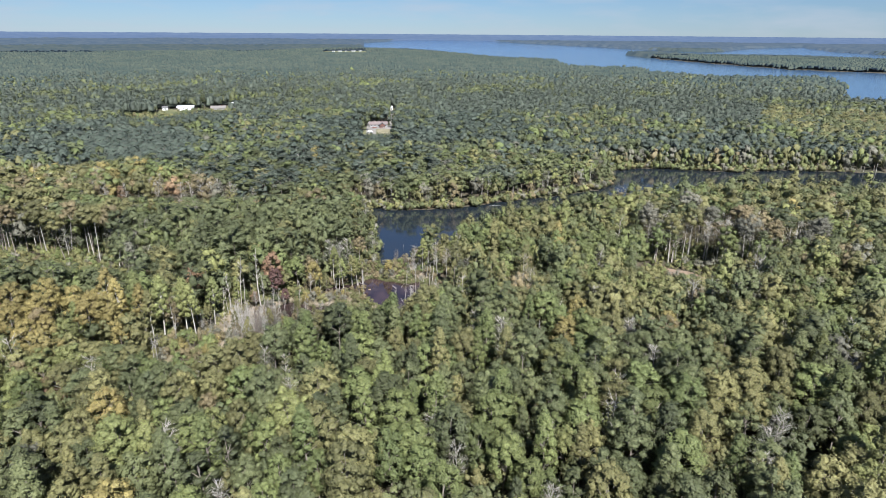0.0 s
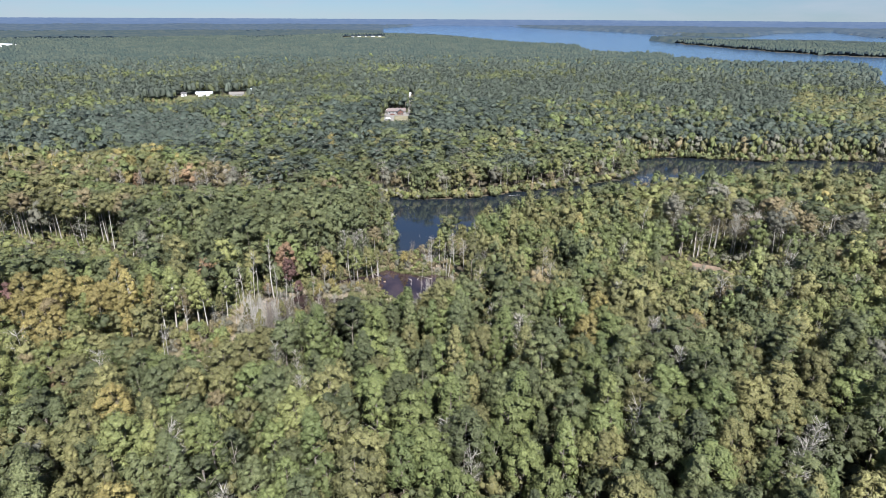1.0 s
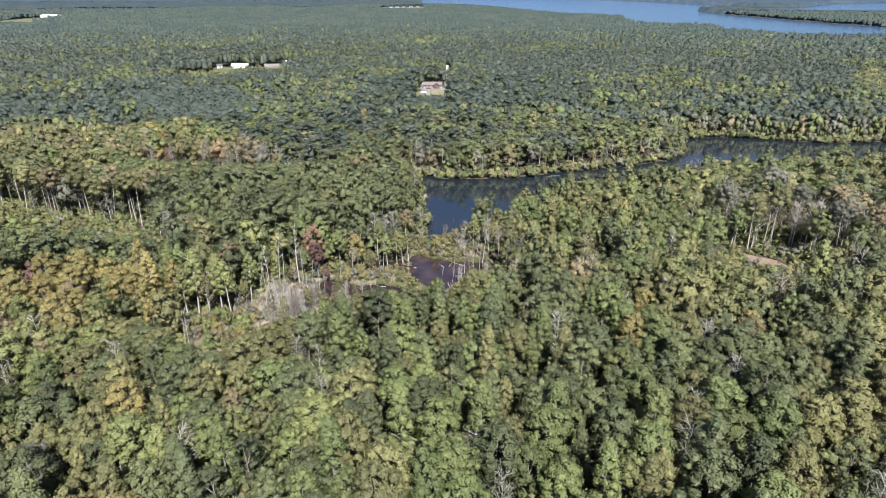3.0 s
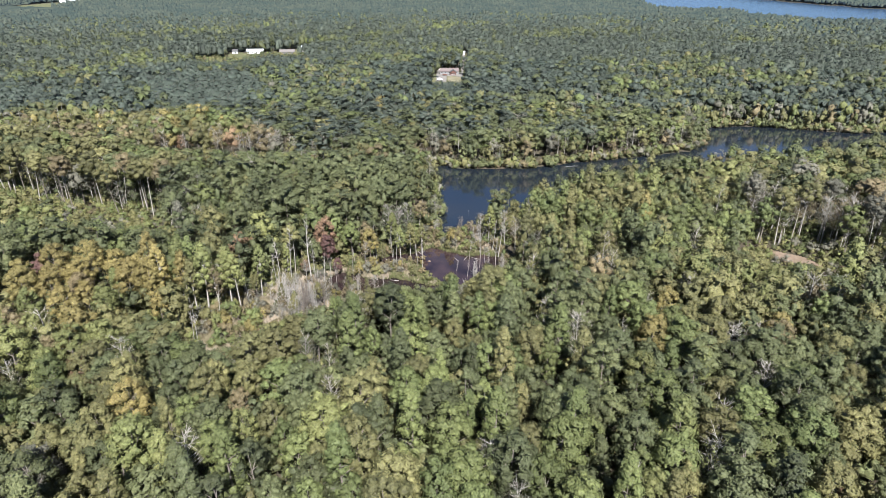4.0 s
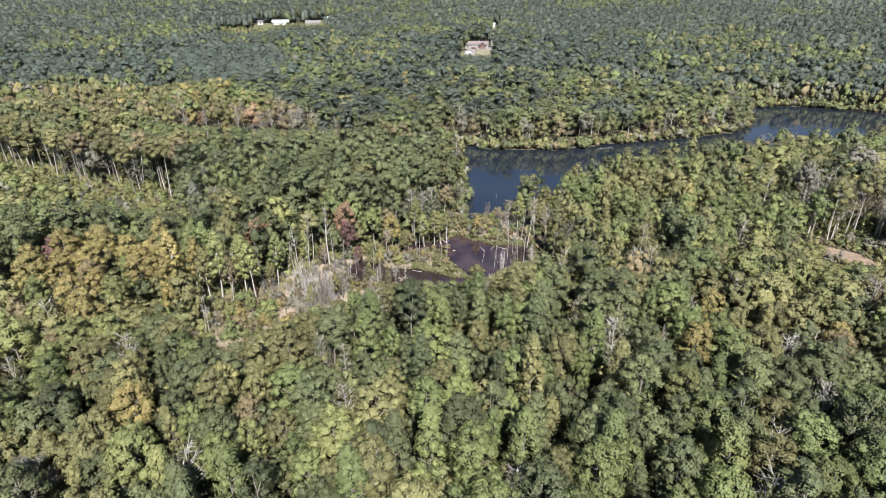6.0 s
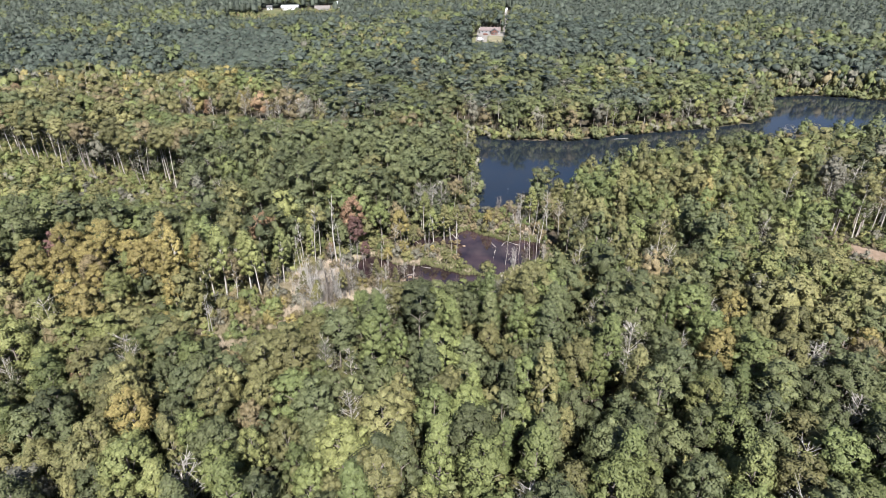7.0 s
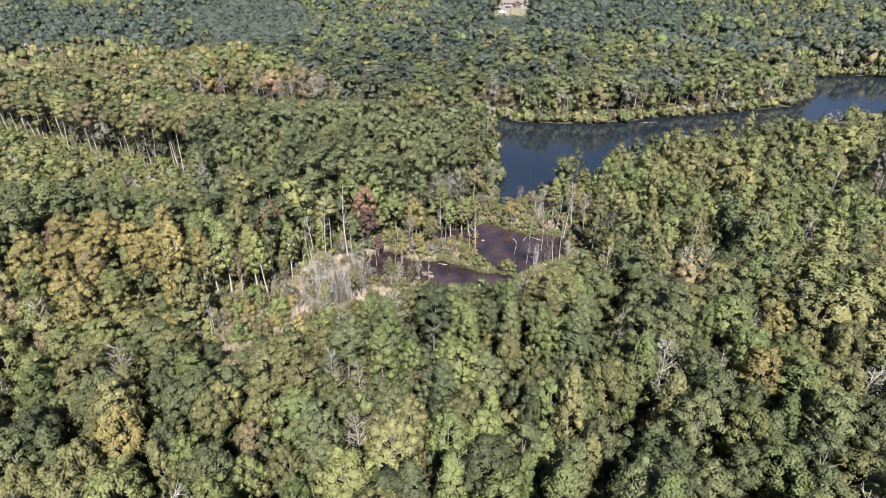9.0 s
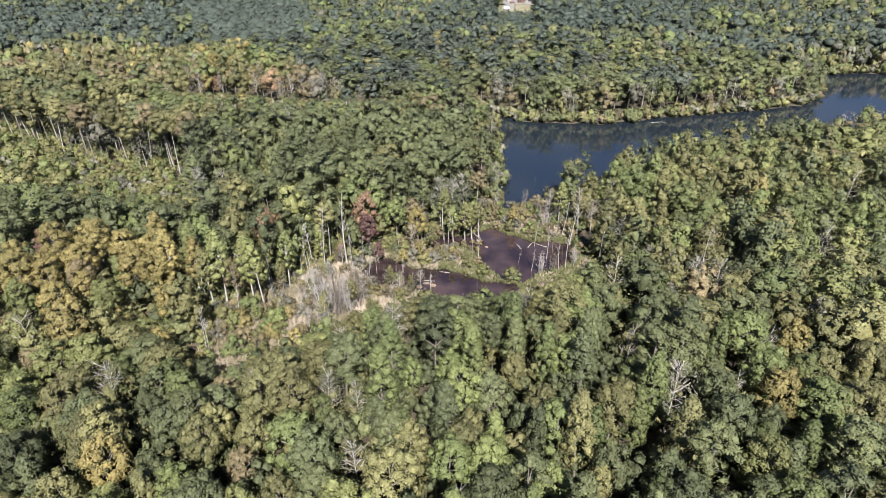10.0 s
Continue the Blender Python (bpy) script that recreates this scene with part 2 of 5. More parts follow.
DRY = [(-74, 170), (-76, 190), (-66, 203), (-56, 212), (-45, 216), (-37, 222), (-28, 226), (-22, 221), (-16, 199), (-28, 197), (-40, 188), (-52, 176), (-64, 163)]
SWAMP = [(-46, 218), (-30, 232), (-14, 240), (-12, 262), (10, 266), (17, 260), (19, 246), (25, 238), (30, 226), (16, 212), (8, 203), (-20, 199), (-46, 204)]
SHRUBLAND = [(-270, 290), (-225, 284), (-181, 272), (-143, 259), (-118, 251), (-104, 244), (-104, 232), (-125, 217), (-157, 211), (-200, 205), (-270, 225)]
TRACK_FRONT = [(104, 200), (135, 196), (152, 213), (142, 228), (136, 240), (112, 238), (106, 228)]
TALL_STAND = [(-250, 296), (-213, 287), (-190, 281), (-163, 268), (-139, 260), (-114, 253), (-110, 285), (-140, 305), (-200, 320), (-260, 330)]
YELLOW_WOOD = [(-150, 175), (-117, 186), (-98, 188), (-83, 190), (-70, 182), (-68, 164), (-92, 150), (-140, 148)]
DARK_WOOD = [(-190, 186), (-150, 204), (-120, 212), (-100, 224), (-70, 222), (-50, 222), (-66, 196), (-92, 191), (-140, 183)]
PINE_WOOD = [(-100, 292), (-80, 302), (-48, 312), (-10, 320), (-6, 262), (-22, 238), (-36, 230), (-62, 224), (-100, 240)]
AUTUMN_WOOD = [(-320, 380), (-232, 410), (-148, 400), (-95, 365), (-84, 318), (-110, 300), (-150, 312), (-260, 330)]
YOUNG_PINES = [(-272, 548), (-250, 592), (-176, 574), (-150, 514), (-148, 446), (-162, 410), (-206, 446)]
HOUSE_PINES = [(-60, 480), (60, 470), (140, 540), (140, 640), (30, 640), (12, 606), (-22, 606), (-70, 600)]
SHED_FRONT = [(-302, 666), (-192, 666), (-152, 776), (-172, 786), (-190, 756), (-220, 757), (-242, 714), (-287, 714)]
BARE_STAND = [(112, 240), (126, 240), (140, 232), (175, 215), (195, 240), (180, 262), (140, 275), (118, 262)]
BROWN_WOOD = [(385, 600), (473, 715), (600, 660), (520, 510), (380, 510)]
RIGHT_HILL = [(45, 205), (70, 195), (110, 200), (190, 205), (300, 240), (300, 330), (228, 352), (140, 325), (60, 292), (30, 260)]
# corner whose ravine shade is imitated by a darker mix of leaf colours
SHADY_HOLLOW = [(60, 96), (100, 96), (116, 160), (98, 176), (78, 166), (64, 140)]
LEFT_FRONT = [(-170, 78), (-42, 78), (-36, 130), (-42, 165), (-66, 162), (-92, 150), (-140, 148), (-175, 150)]
POPLAR_WOOD = [(-40, 80), (40, 80), (34, 140), (22, 172), (-14, 178), (-34, 150)]


def inside(poly, x, y):
    px, py = np.array(poly, float).T
    x, y = np.asarray(x, float), np.asarray(y, float)
    r = np.zeros(x.shape, bool)
    for i in range(len(px)):
        j = i - 1
        c = (py[i] > y) != (py[j] > y)
        with np.errstate(divide="ignore", invalid="ignore"):
            r ^= c & (x < (px[j] - px[i]) * (y - py[i]) / (py[j] - py[i]) + px[i])
    return r


def edge_distance(poly, x, y):
    p = np.array(poly, float)
    d = np.full(x.shape, 1e9)
    for a, b in zip(p, np.roll(p, -1, 0)):
        v = b - a
        k = np.clip(((x - a[0]) * v[0] + (y - a[1]) * v[1]) / (v @ v), 0, 1)
        d = np.minimum(d, np.hypot(x - a[0] - k * v[0], y - a[1] - k * v[1]))
    return d


def signed(poly, x, y):
    d = edge_distance(poly, x, y)
    return np.where(inside(poly, x, y), -d, d)


# low rises of the ground: x, y, reach, height
RISES = [(-227, 790, 90, 4), (-5, 645, 80, 3), (-150, 2850, 260, 14), (-1140, 1950, 200, 8)]
PH = np.random.default_rng(5).uniform(0, 6.28, (8, 2))


def wave(x, y, size, k=0):
    """Smooth noise from -1 to 1 with features of that size."""
    q = 6.28 / size
    s = np.sin(q * x + PH[k, 0] + 1.3 * np.sin(q * 0.7 * y + PH[k, 1])) + np.sin(q * (0.6 * x + 0.9 * y) + PH[k + 1, 0]) + np.sin(q * (-0.8 * x + 0.55 * y) * 1.4 + PH[k + 1, 1])
    return s / 3


def shore(x, y):
    """Metres from the water, less than nought on it."""
    wob = wave(x, y, 17, 0) * 1.4 + wave(x, y, 7, 2) * 0.6
    s = np.minimum(np.minimum(signed(COVE, x, y), signed(POOL, x, y)), signed(LOW_POOL, x, y)) + wob
    lake = np.maximum(signed(LAKE, x, y), -signed(ISLAND, x, y)) + wave(x, y, 160, 4) * 18
    return np.minimum(s, lake)


def land(x, y, s=None):
    """The ground's height."""
    x, y = np.asarray(x, float), np.asarray(y, float)
    s = shore(x, y) if s is None else s
    up = 0.5 * (1 - np.exp(-np.maximum(s, 0) / 4)) + 3.6 * (1 - np.exp(-np.maximum(s - 4, 0) / 45)) + np.clip(s / 400, 0, 1) * wave(x, y, 420, 3) * 2.0
    low = np.exp(-np.maximum(np.where(inside(DRY, x, y) | inside(SWAMP, x, y), -1, np.minimum(edge_distance(DRY, x, y), edge_distance(SWAMP, x, y))), 0) / 12)
    up = up * (1 - 0.75 * low)
    for hx, hy, hr, hh in RISES:
        up = up + hh * np.exp(-((x - hx) ** 2 + (y - hy) ** 2) / hr**2)
    return np.where(s > 0, up, np.maximum(s * 0.25, -1.5))


def lay(x, y, z):
    """Past 2.5 km the distance is drawn together towards the horizon."""
    d = np.maximum(np.hypot(x, y - 10), 1)
    near = np.where(d > 2500, 2500 + 2300 * (1 - np.exp(-(d - 2500) / 2300)), d)
    k = near / d
    return np.stack([x * k, 10 + (y - 10) * k, 100 + (z - 100) * k], -1)


# ------------------------------------------------------------------ mesh helpers
def mesh_of(name, verts, tris, mats, index=None, vary=None):
    me = bpy.data.meshes.new(name)
    verts, tris = np.asarray(verts, np.float32), np.asarray(tris, np.int32)
    me.vertices.add(len(verts))
    me.vertices.foreach_set("co", verts.ravel())
    me.loops.add(tris.size)
    me.loops.foreach_set("vertex_index", tris.ravel())
    me.polygons.add(len(tris))
    me.polygons.foreach_set("loop_start", np.arange(0, tris.size, 3, dtype=np.int32))
    for mt in mats:
        me.materials.append(mt)
    if index is not None:
        me.polygons.foreach_set("material_index", np.asarray(index, np.int32))
    if vary is not None:
        me.attributes.new("vary", "FLOAT", "FACE").data.foreach_set("value", np.asarray(vary, np.float32))
    me.update(calc_edges=True)
    return me


def part(name, bm, mat, parent, label=""):
    me = bpy.data.meshes.new(name)
    bm.to_mesh(me)
    bm.free()
    me.materials.append(mat)
    ob = new(name, me)
    ob.parent = parent
    return tagged(ob, label)


def thing(name, label, category, group="", m=None):
    ob = new(name)
    ob.empty_display_size = 0.5
    if m is not None:
        ob.matrix_world = m
    return tagged(ob, label, category, group)


def box(x0, y0, z0, x1, y1, z1, bevel=0.0, bm=None):
    bm = bm or bmesh.new()
    made = bmesh.ops.create_cube(bm, size=1, matrix=Matrix.LocRotScale(((x0 + x1) / 2, (y0 + y1) / 2, (z0 + z1) / 2), None, (x1 - x0, y1 - y0, z1 - z0)))
    if bevel:
        edges = {e for v in made["verts"] for e in v.link_edges}
        bmesh.ops.bevel(bm, geom=list(edges), offset=bevel, segments=1, affect="EDGES")
    return bm


def tubes(paths, sides=5):
    """Tapered limbs: each a list of (x, y, z, radius)."""
    vs, ts, base = [], [], 0
    for path in paths:
        p = np.array(path, float)
        n = len(p)
        d = np.gradient(p[:, :3], axis=0)
        d /= np.linalg.norm(d, axis=1, keepdims=True) + 1e-9
        ref = np.where(np.abs(d[:, 2:3]) > 0.9, [[1.0, 0, 0]], [[0, 0, 1.0]])
        u = np.cross(d, ref)
        u /= np.linalg.norm(u, axis=1, keepdims=True) + 1e-9
        w = np.cross(d, u)
        a = np.arange(sides) * 2 * np.pi / sides
        ring = p[:, None, :3] + p[:, None, 3:4] * (np.cos(a)[None, :, None] * u[:, None] + np.sin(a)[None, :, None] * w[:, None])
        vs.append(ring.reshape(-1, 3))
        i = np.arange(n - 1)[:, None] * sides + np.arange(sides)[None]
        j = np.arange(n - 1)[:, None] * sides + (np.arange(sides)[None] + 1) % sides
        ts.append(base + np.stack([i, j, j + sides], -1).reshape(-1, 3))
        ts.append(base + np.stack([i, j + sides, i + sides], -1).reshape(-1, 3))
        base += n * sides
    return np.concatenate(vs), np.concatenate(ts)


# ------------------------------------------------------------------ ground and water
ang = np.radians(np.concatenate([np.arange(-60, 60, 0.7), np.arange(60, 300, 6.0)]))
rad = 12 * 1.021 ** np.arange(int(math.log(24000 / 12) / math.log(1.021)) + 1)
GA, GR = np.meshgrid(ang, rad)
gx, gy = GR * np.sin(GA), GR * np.cos(GA)
gs = shore(gx, gy)
gz = land(gx, gy, gs)
nr, na = gx.shape
gi = np.arange(nr - 1)[:, None] * na + np.arange(na)[None]
gj = np.arange(nr - 1)[:, None] * na + (np.arange(na)[None] + 1) % na
quads = np.stack([gi, gi + na, gj + na, gj], -1)
gtri = np.concatenate([np.stack([quads[..., 0], quads[..., 2], quads[..., 1]], -1).reshape(-1, 3), np.stack([quads[..., 0], quads[..., 3], quads[..., 2]], -1).reshape(-1, 3)])
cx, cy = gx.ravel()[gtri].mean(1), gy.ravel()[gtri].mean(1)
gmat = np.zeros(len(gtri), int)
gmat[inside(SWAMP, cx, cy) | inside(DRY, cx, cy)] = 1
for poly, k in ((HOUSE_LOT, 3), (SHED_LOT, 3), (FIELD, 3), (TOWN, 3)):
    gmat[inside(poly, cx, cy)] = k
gverts = lay(gx.ravel(), gy.ravel(), gz.ravel())
# the sheet closes at the centre
gverts = np.vstack([gverts, [[0, 0, float(gz[0].mean())]]])
cap = np.stack([np.full(na, len(gverts) - 1), (np.arange(na) + 1) % na, np.arange(na)], -1)
gtri, gmat = np.vstack([gtri, cap]), np.concatenate([gmat, np.zeros(na, int)])
me = mesh_of("ground", gverts, gtri, [FLOOR, MUD, GRAVEL, GRASS], gmat)
tagged(new("ground", me), "brown leaf-strewn woodland ground with muddy swamp flats", "ground", kind="structure")

wet = (gs.ravel()[gtri[:-na]] < 6).any(1)
wt = gtri[:-na][wet]
keep, back = np.unique(wt, return_inverse=True)
flat = lay(gx.ravel(), gy.ravel(), np.zeros(gx.size))
swampy = (np.abs(gx.ravel()[wt].mean(1)) < 60) & (gy.ravel()[wt].mean(1) < 249)
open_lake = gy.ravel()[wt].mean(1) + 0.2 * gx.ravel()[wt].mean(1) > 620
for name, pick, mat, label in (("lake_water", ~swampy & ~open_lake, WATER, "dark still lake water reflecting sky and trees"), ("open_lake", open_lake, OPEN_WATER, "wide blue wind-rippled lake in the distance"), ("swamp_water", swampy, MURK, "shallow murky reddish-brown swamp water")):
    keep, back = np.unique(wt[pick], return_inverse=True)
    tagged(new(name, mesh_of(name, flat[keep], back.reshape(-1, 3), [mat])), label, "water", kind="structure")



def sheet(name, poly, mat, label, category, step=3.0, lift=0.06):
    """A patch of other ground that lies on the ground sheet."""
    px, py = np.array(poly, float).T
    xs, ys = np.arange(px.min(), px.max() + step, step), np.arange(py.min(), py.max() + step, step)
    X, Y = np.meshgrid(xs, ys)
    i = np.arange(len(ys) - 1)[:, None] * len(xs) + np.arange(len(xs) - 1)[None]
    t = np.concatenate([np.stack([i, i + 1, i + 1 + len(xs)], -1).reshape(-1, 3), np.stack([i, i + 1 + len(xs), i + len(xs)], -1).reshape(-1, 3)])
    c = inside(poly, X.ravel()[t].mean(1) + wave(X.ravel()[t].mean(1), Y.ravel()[t].mean(1), 9, 2) * step * 0.4, Y.ravel()[t].mean(1))
    keep, back = np.unique(t[c], return_inverse=True)
    v = np.stack([X.ravel(), Y.ravel(), land(X.ravel(), Y.ravel()) + lift], -1)[keep]
    return tagged(new(name, mesh_of(name, v, back.reshape(-1, 3), [mat])), label, category, kind="structure")


sheet("dirt_track", TRACK, SOIL, "bare tan soil of a forest track", "track", 0.8, 0.25)


# ------------------------------------------------------------------ trees
def unit(v):
    return v / (np.linalg.norm(v, axis=-1, keepdims=True) + 1e-9)


# kind: height, crown base, crown radius, clumps, clump radius, flatness of clumps
KINDS = {
    "oak": (18.5, 6.5, 4.3, 40, 1.18, 0.85),
    "poplar": (21.0, 6.0, 3.1, 34, 1.02, 1.0),
    "pine": (20.5, 8.0, 3.1, 34, 1.15, 0.6),
    "maple": (16.0, 4.6, 3.5, 32, 1.02, 0.95),
    "tall": (22.0, 13.5, 3.7, 18, 1.6, 0.75),
    "birch": (19.0, 8.5, 3.2, 30, 1.0, 1.0),
    "youngpine": (8.0, 1.0, 1.7, 12, 0.9, 0.9),
    "shrub": (4.0, 0.3, 1.9, 8, 1.0, 0.9),
}


def clumps(kind, rng, n=None):
    h, b, r, n0, cr, fl = KINDS[kind]
    n = n or n0
    c = []
    for i in range(n):
        a = rng.uniform(0, 6.28)
        k = (i + 0.5) / n
        if kind in ("oak", "maple", "tall", "shrub"):
            zz = 1 - 1.42 * k
            ring = math.sqrt(max(0.0, 1 - zz * zz)) if zz > 0 else 1.0
            a = i * 2.4 + rng.uniform(-0.4, 0.4)
            q = rng.uniform(0.72, 1.1)
            c.append((r * 0.78 * ring * q * math.cos(a), r * 0.78 * ring * q * math.sin(a), b + (h - b) * (0.40 + 0.50 * zz * q)))
        elif kind in ("poplar", "youngpine", "birch"):
            wid = (1 - k) ** 0.65 * min(1.0, 0.55 + 2.5 * k)
            a = i * 2.4 + rng.uniform(-0.5, 0.5)
            c.append((r * 0.8 * wid * math.cos(a), r * 0.8 * wid * math.sin(a), b + (h - b) * (0.04 + 0.92 * k)))
        else:
            wid = (0.55 + 0.6 * math.sin(3.1 * min(k * 1.05, 1))) * rng.uniform(0.5, 1.1) * (1.0 if k < 0.85 else 0.5)
            c.append((r * 0.85 * wid * math.cos(a), r * 0.85 * wid * math.sin(a), b + (h - b) * (0.05 + 0.9 * k)))
    c = np.array(c)
    return c, cr * (n0 / n) ** 0.42 * rng.uniform(0.75, 1.25, n), fl


BALL = {}
for level, faces in ((1, 20), (2, 80)):
    ICO = bmesh.new()
    bmesh.ops.create_icosphere(ICO, subdivisions=level, radius=1)
    BALL[faces] = (np.array([v.co for v in ICO.verts]), np.array([[v.index for v in f.verts] for f in ICO.faces]))
    ICO.free()


def lump(rng, at, span, away, faces, rough=0.16, shut=-0.3):
    """Uneven rounded masses of foliage at the places given, open on the side that is turned inwards."""
    bv, bt = BALL[faces]
    at, span, away = np.atleast_2d(at), np.atleast_2d(span), unit(np.atleast_2d(away))
    k = 1 + rough * rng.normal(size=(len(at), len(bv), 1)).clip(-1.8, 1.8)
    w = bv[None] * span[:, None] * k + at[:, None]
    f = (bt[None] + (np.arange(len(at)) * len(bv))[:, None, None]).reshape(-1, 3)
    f = f[((bv[bt].mean(1) @ away.T).T > shut).ravel()]
    keep, back = np.unique(f, return_inverse=True)
    return w.reshape(-1, 3)[keep], back.reshape(-1, 3)


def crown(kind, count, size, seed, n=None, faces=20, body=0.9, ragged=0.35):
    """A crown: a dark heart, rounded clumps of foliage round it and many small leaf tufts, each tuft one triangle."""
    rng = np.random.default_rng(seed)
    h, b, r = KINDS[kind][:3]
    heart = np.array([0, 0, b + (h - b) * 0.46])
    span = np.array([r, r, (h - b) * 0.52])
    if n == 0:
        c, cr, fl = heart[None], np.array([1.0]), 1.0
        sizes = span[None] * rng.uniform(0.88, 0.98)
        away = np.array([[0, 0, 1.0]])
    else:
        c, cr, fl = clumps(kind, rng, n)
        sizes = cr[:, None] * np.array([1, 1, fl])[None]
        away = unit((c - heart) / span) + [0, 0, 0.25]
    vs, ts, base = [], [], 0
    if body:
        made = [lump(rng, c, sizes * body, away, faces, 0.2 if n else 0.26, -0.25 if n else -0.45)]
        if n:
            made.append(lump(rng, heart, span * (0.36 if kind in ("pine", "poplar", "birch", "youngpine") else 0.48), [0, 0, 1.0], 20, 0.28, -0.5))
        for v, t in made:
            vs.append(v)
            ts.append(t + base)
            base += len(v)
    if count:
        weight = sizes[:, 0] ** 2
        pick = rng.choice(len(c), count, p=weight / weight.sum())
        d = unit(rng.normal(size=(count, 3)) + 0.95 * unit(away)[pick] + [0, 0, 0.2])
        pos = c[pick] + d * sizes[pick] * rng.uniform(0.72, 1.2, (count, 1)) ** (1.0 if n else 0.6)
        nrm = unit(d / sizes[pick] * sizes[pick].mean() + 0.75 * unit((pos - heart) / span) + ragged * rng.normal(size=(count, 3)))
        t1 = unit(np.cross(nrm, rng.normal(size=(count, 3))))
        t2 = np.cross(nrm, t1)
        ang0 = np.array([0, 2.1, 4.2])[None] + rng.uniform(-0.5, 0.5, (count, 3))
        rad0 = size * rng.uniform(0.55, 1.3, (count, 3))
        v = (pos[:, None] + rad0[..., None] * (np.cos(ang0)[..., None] * t1[:, None] + np.sin(ang0)[..., None] * t2[:, None])).reshape(-1, 3)
        vs.append(v)
        ts.append(np.arange(count * 3).reshape(-1, 3) + base)
    return np.concatenate(vs), np.concatenate(ts)


def limbs(kind, seed, simple=False, spread=1.0):
    """Trunk and main limbs."""
    rng = np.random.default_rng(seed)
    h, b, r = KINDS[kind][:3]
    girth = (0.013 if kind != "tall" else 0.009) * h + 0.02
    bend = rng.uniform(-0.5, 0.5, 2)
    top = h * 0.86
    trunk = [(bend[0] * math.sin(2.5 * k), bend[1] * math.sin(2.5 * k), top * k - (0.4 if k == 0 else 0), girth * (1.25 if k == 0 else 1 - 0.8 * k)) for k in ((0, 0.5, 1) if simple else (0, 0.06, 0.3, 0.6, 1))]
    paths = [trunk]
    if not simple:
        for i in range(7):
            k = rng.uniform(0.0, 0.8)
            z = b + (top - b) * k
            a = i * 2.4 + rng.uniform(-0.4, 0.4)
            ln = r * (0.8 - 0.3 * k) * spread
            x0, y0 = bend[0] * math.sin(2.5 * z / top), bend[1] * math.sin(2.5 * z / top)
            paths.append([(x0, y0, z, girth * 0.42), (x0 + ln * 0.5 * math.cos(a), y0 + ln * 0.5 * math.sin(a), z + ln * 0.55, girth * 0.28), (x0 + ln * math.cos(a), y0 + ln * math.sin(a), z + ln * 0.95, 0.03)])
    return tubes(paths, 3 if simple else 5)


def bare_limbs(h, seed, twigs=34, spread=3.2, lean=0.0, start=0.35):
    """A leafless tree: trunk, rising limbs and twigs."""
    rng = np.random.default_rng(seed)
    girth = 0.011 * h + 0.03
    fork = rng.uniform(-0.6, 0.6, 2)
    at = lambda k: np.array([lean * h * k + fork[0] * math.sin(3 * k), fork[1] * math.sin(3 * k), h * k])
    paths = [[(*(at(k) - ((0, 0, 0.4) if k == 0 else (0, 0, 0))), girth * (1.15 - 0.95 * k)) for k in (0, 0.2, 0.45, 0.7, 1)]]
    for i in range(twigs):
        k = rng.uniform(start, 0.95)
        a = rng.uniform(0, 6.28)
        ln = spread * (1.15 - 0.7 * k) * rng.uniform(0.6, 1.2)
        p0 = at(k)
        d = np.array([math.cos(a), math.sin(a), rng.uniform(0.5, 1.3)])
        p1 = p0 + d * ln * 0.5
        p2 = p1 + (d + [0, 0, 0.4]) * ln * 0.45
        paths.append([(*p0, girth * 0.45 * (1 - 0.5 * k)), (*p1, girth * 0.26), (*p2, 0.025)])
        for _ in range(2):
            e = d + rng.normal(size=3) * 0.6
            paths.append([(*p1, girth * 0.2), (*(p1 + e * ln * 0.22), girth * 0.13), (*(p1 + e * ln * 0.45), 0.02)])
    return tubes(paths, 3)


NEAR_N = {"oak": 2300, "poplar": 1700, "pine": 1700, "maple": 1600, "tall": 1000, "birch": 1000, "shrub": 300}
PROTO = {}
for kind in ("oak", "poplar", "pine", "maple", "tall", "birch", "shrub"):
    for v in range(4):
        cv, ct = crown(kind, NEAR_N[kind], 0.23 if kind != "pine" else 0.2, 100 + v, None, 20, 0.68, 0.36)
        lv, lt = limbs(kind, 200 + v)
        PROTO[kind, v] = (mesh_of("trunk", lv, lt, [BARK]), mesh_of("crown", cv, ct, [LEAF["deep"]]))
for v in range(4):
    lv, lt = bare_limbs(17, 300 + v)
    cv, ct = crown("maple", 430, 0.22, 320 + v, body=0)
    PROTO["bare", v] = (mesh_of("trunk", lv, lt, [PALE]), mesh_of("crown", cv * [1, 1, 1.1], ct, [LEAF["grey"]]))
for v in range(4):
    lv, lt = bare_limbs(11 + 2 * v, 340 + v, twigs=7 + 3 * v, spread=1.6, start=0.5)
    PROTO["dead", v] = (mesh_of("trunk", lv, lt, [PALE]), None)

WORDS = {"deep": "dark green", "green": "mid-green", "olive": "olive green", "lime": "yellow-green", "yellow": "golden yellow", "orange": "orange autumn", "red": "dark red",
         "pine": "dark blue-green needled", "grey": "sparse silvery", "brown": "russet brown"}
SHAPE = {"oak": ("oak_tree", "broad rounded oak with dense {} crown"), "poplar": ("poplar_tree", "tall narrow poplar with {} leaves"), "pine": ("pine_tree", "tall pine with {} crown above bare trunk"),
         "maple": ("maple_tree", "medium maple with {} leaves"), "tall": ("tall_tree", "tall tree with bare pale trunk and high {} crown"), "birch": ("pale_trunked_tree", "slender tree with whitish trunk and {} leaves"), "bare": ("bare_tree", "half-bare tree with pale limbs and {} leaves"),
         "dead": ("dead_tree", "bleached dead tree with broken limbs, no leaves"), "shrub": ("shrub", "low bushy shrub with {} leaves")}
rnd = random.Random(3)


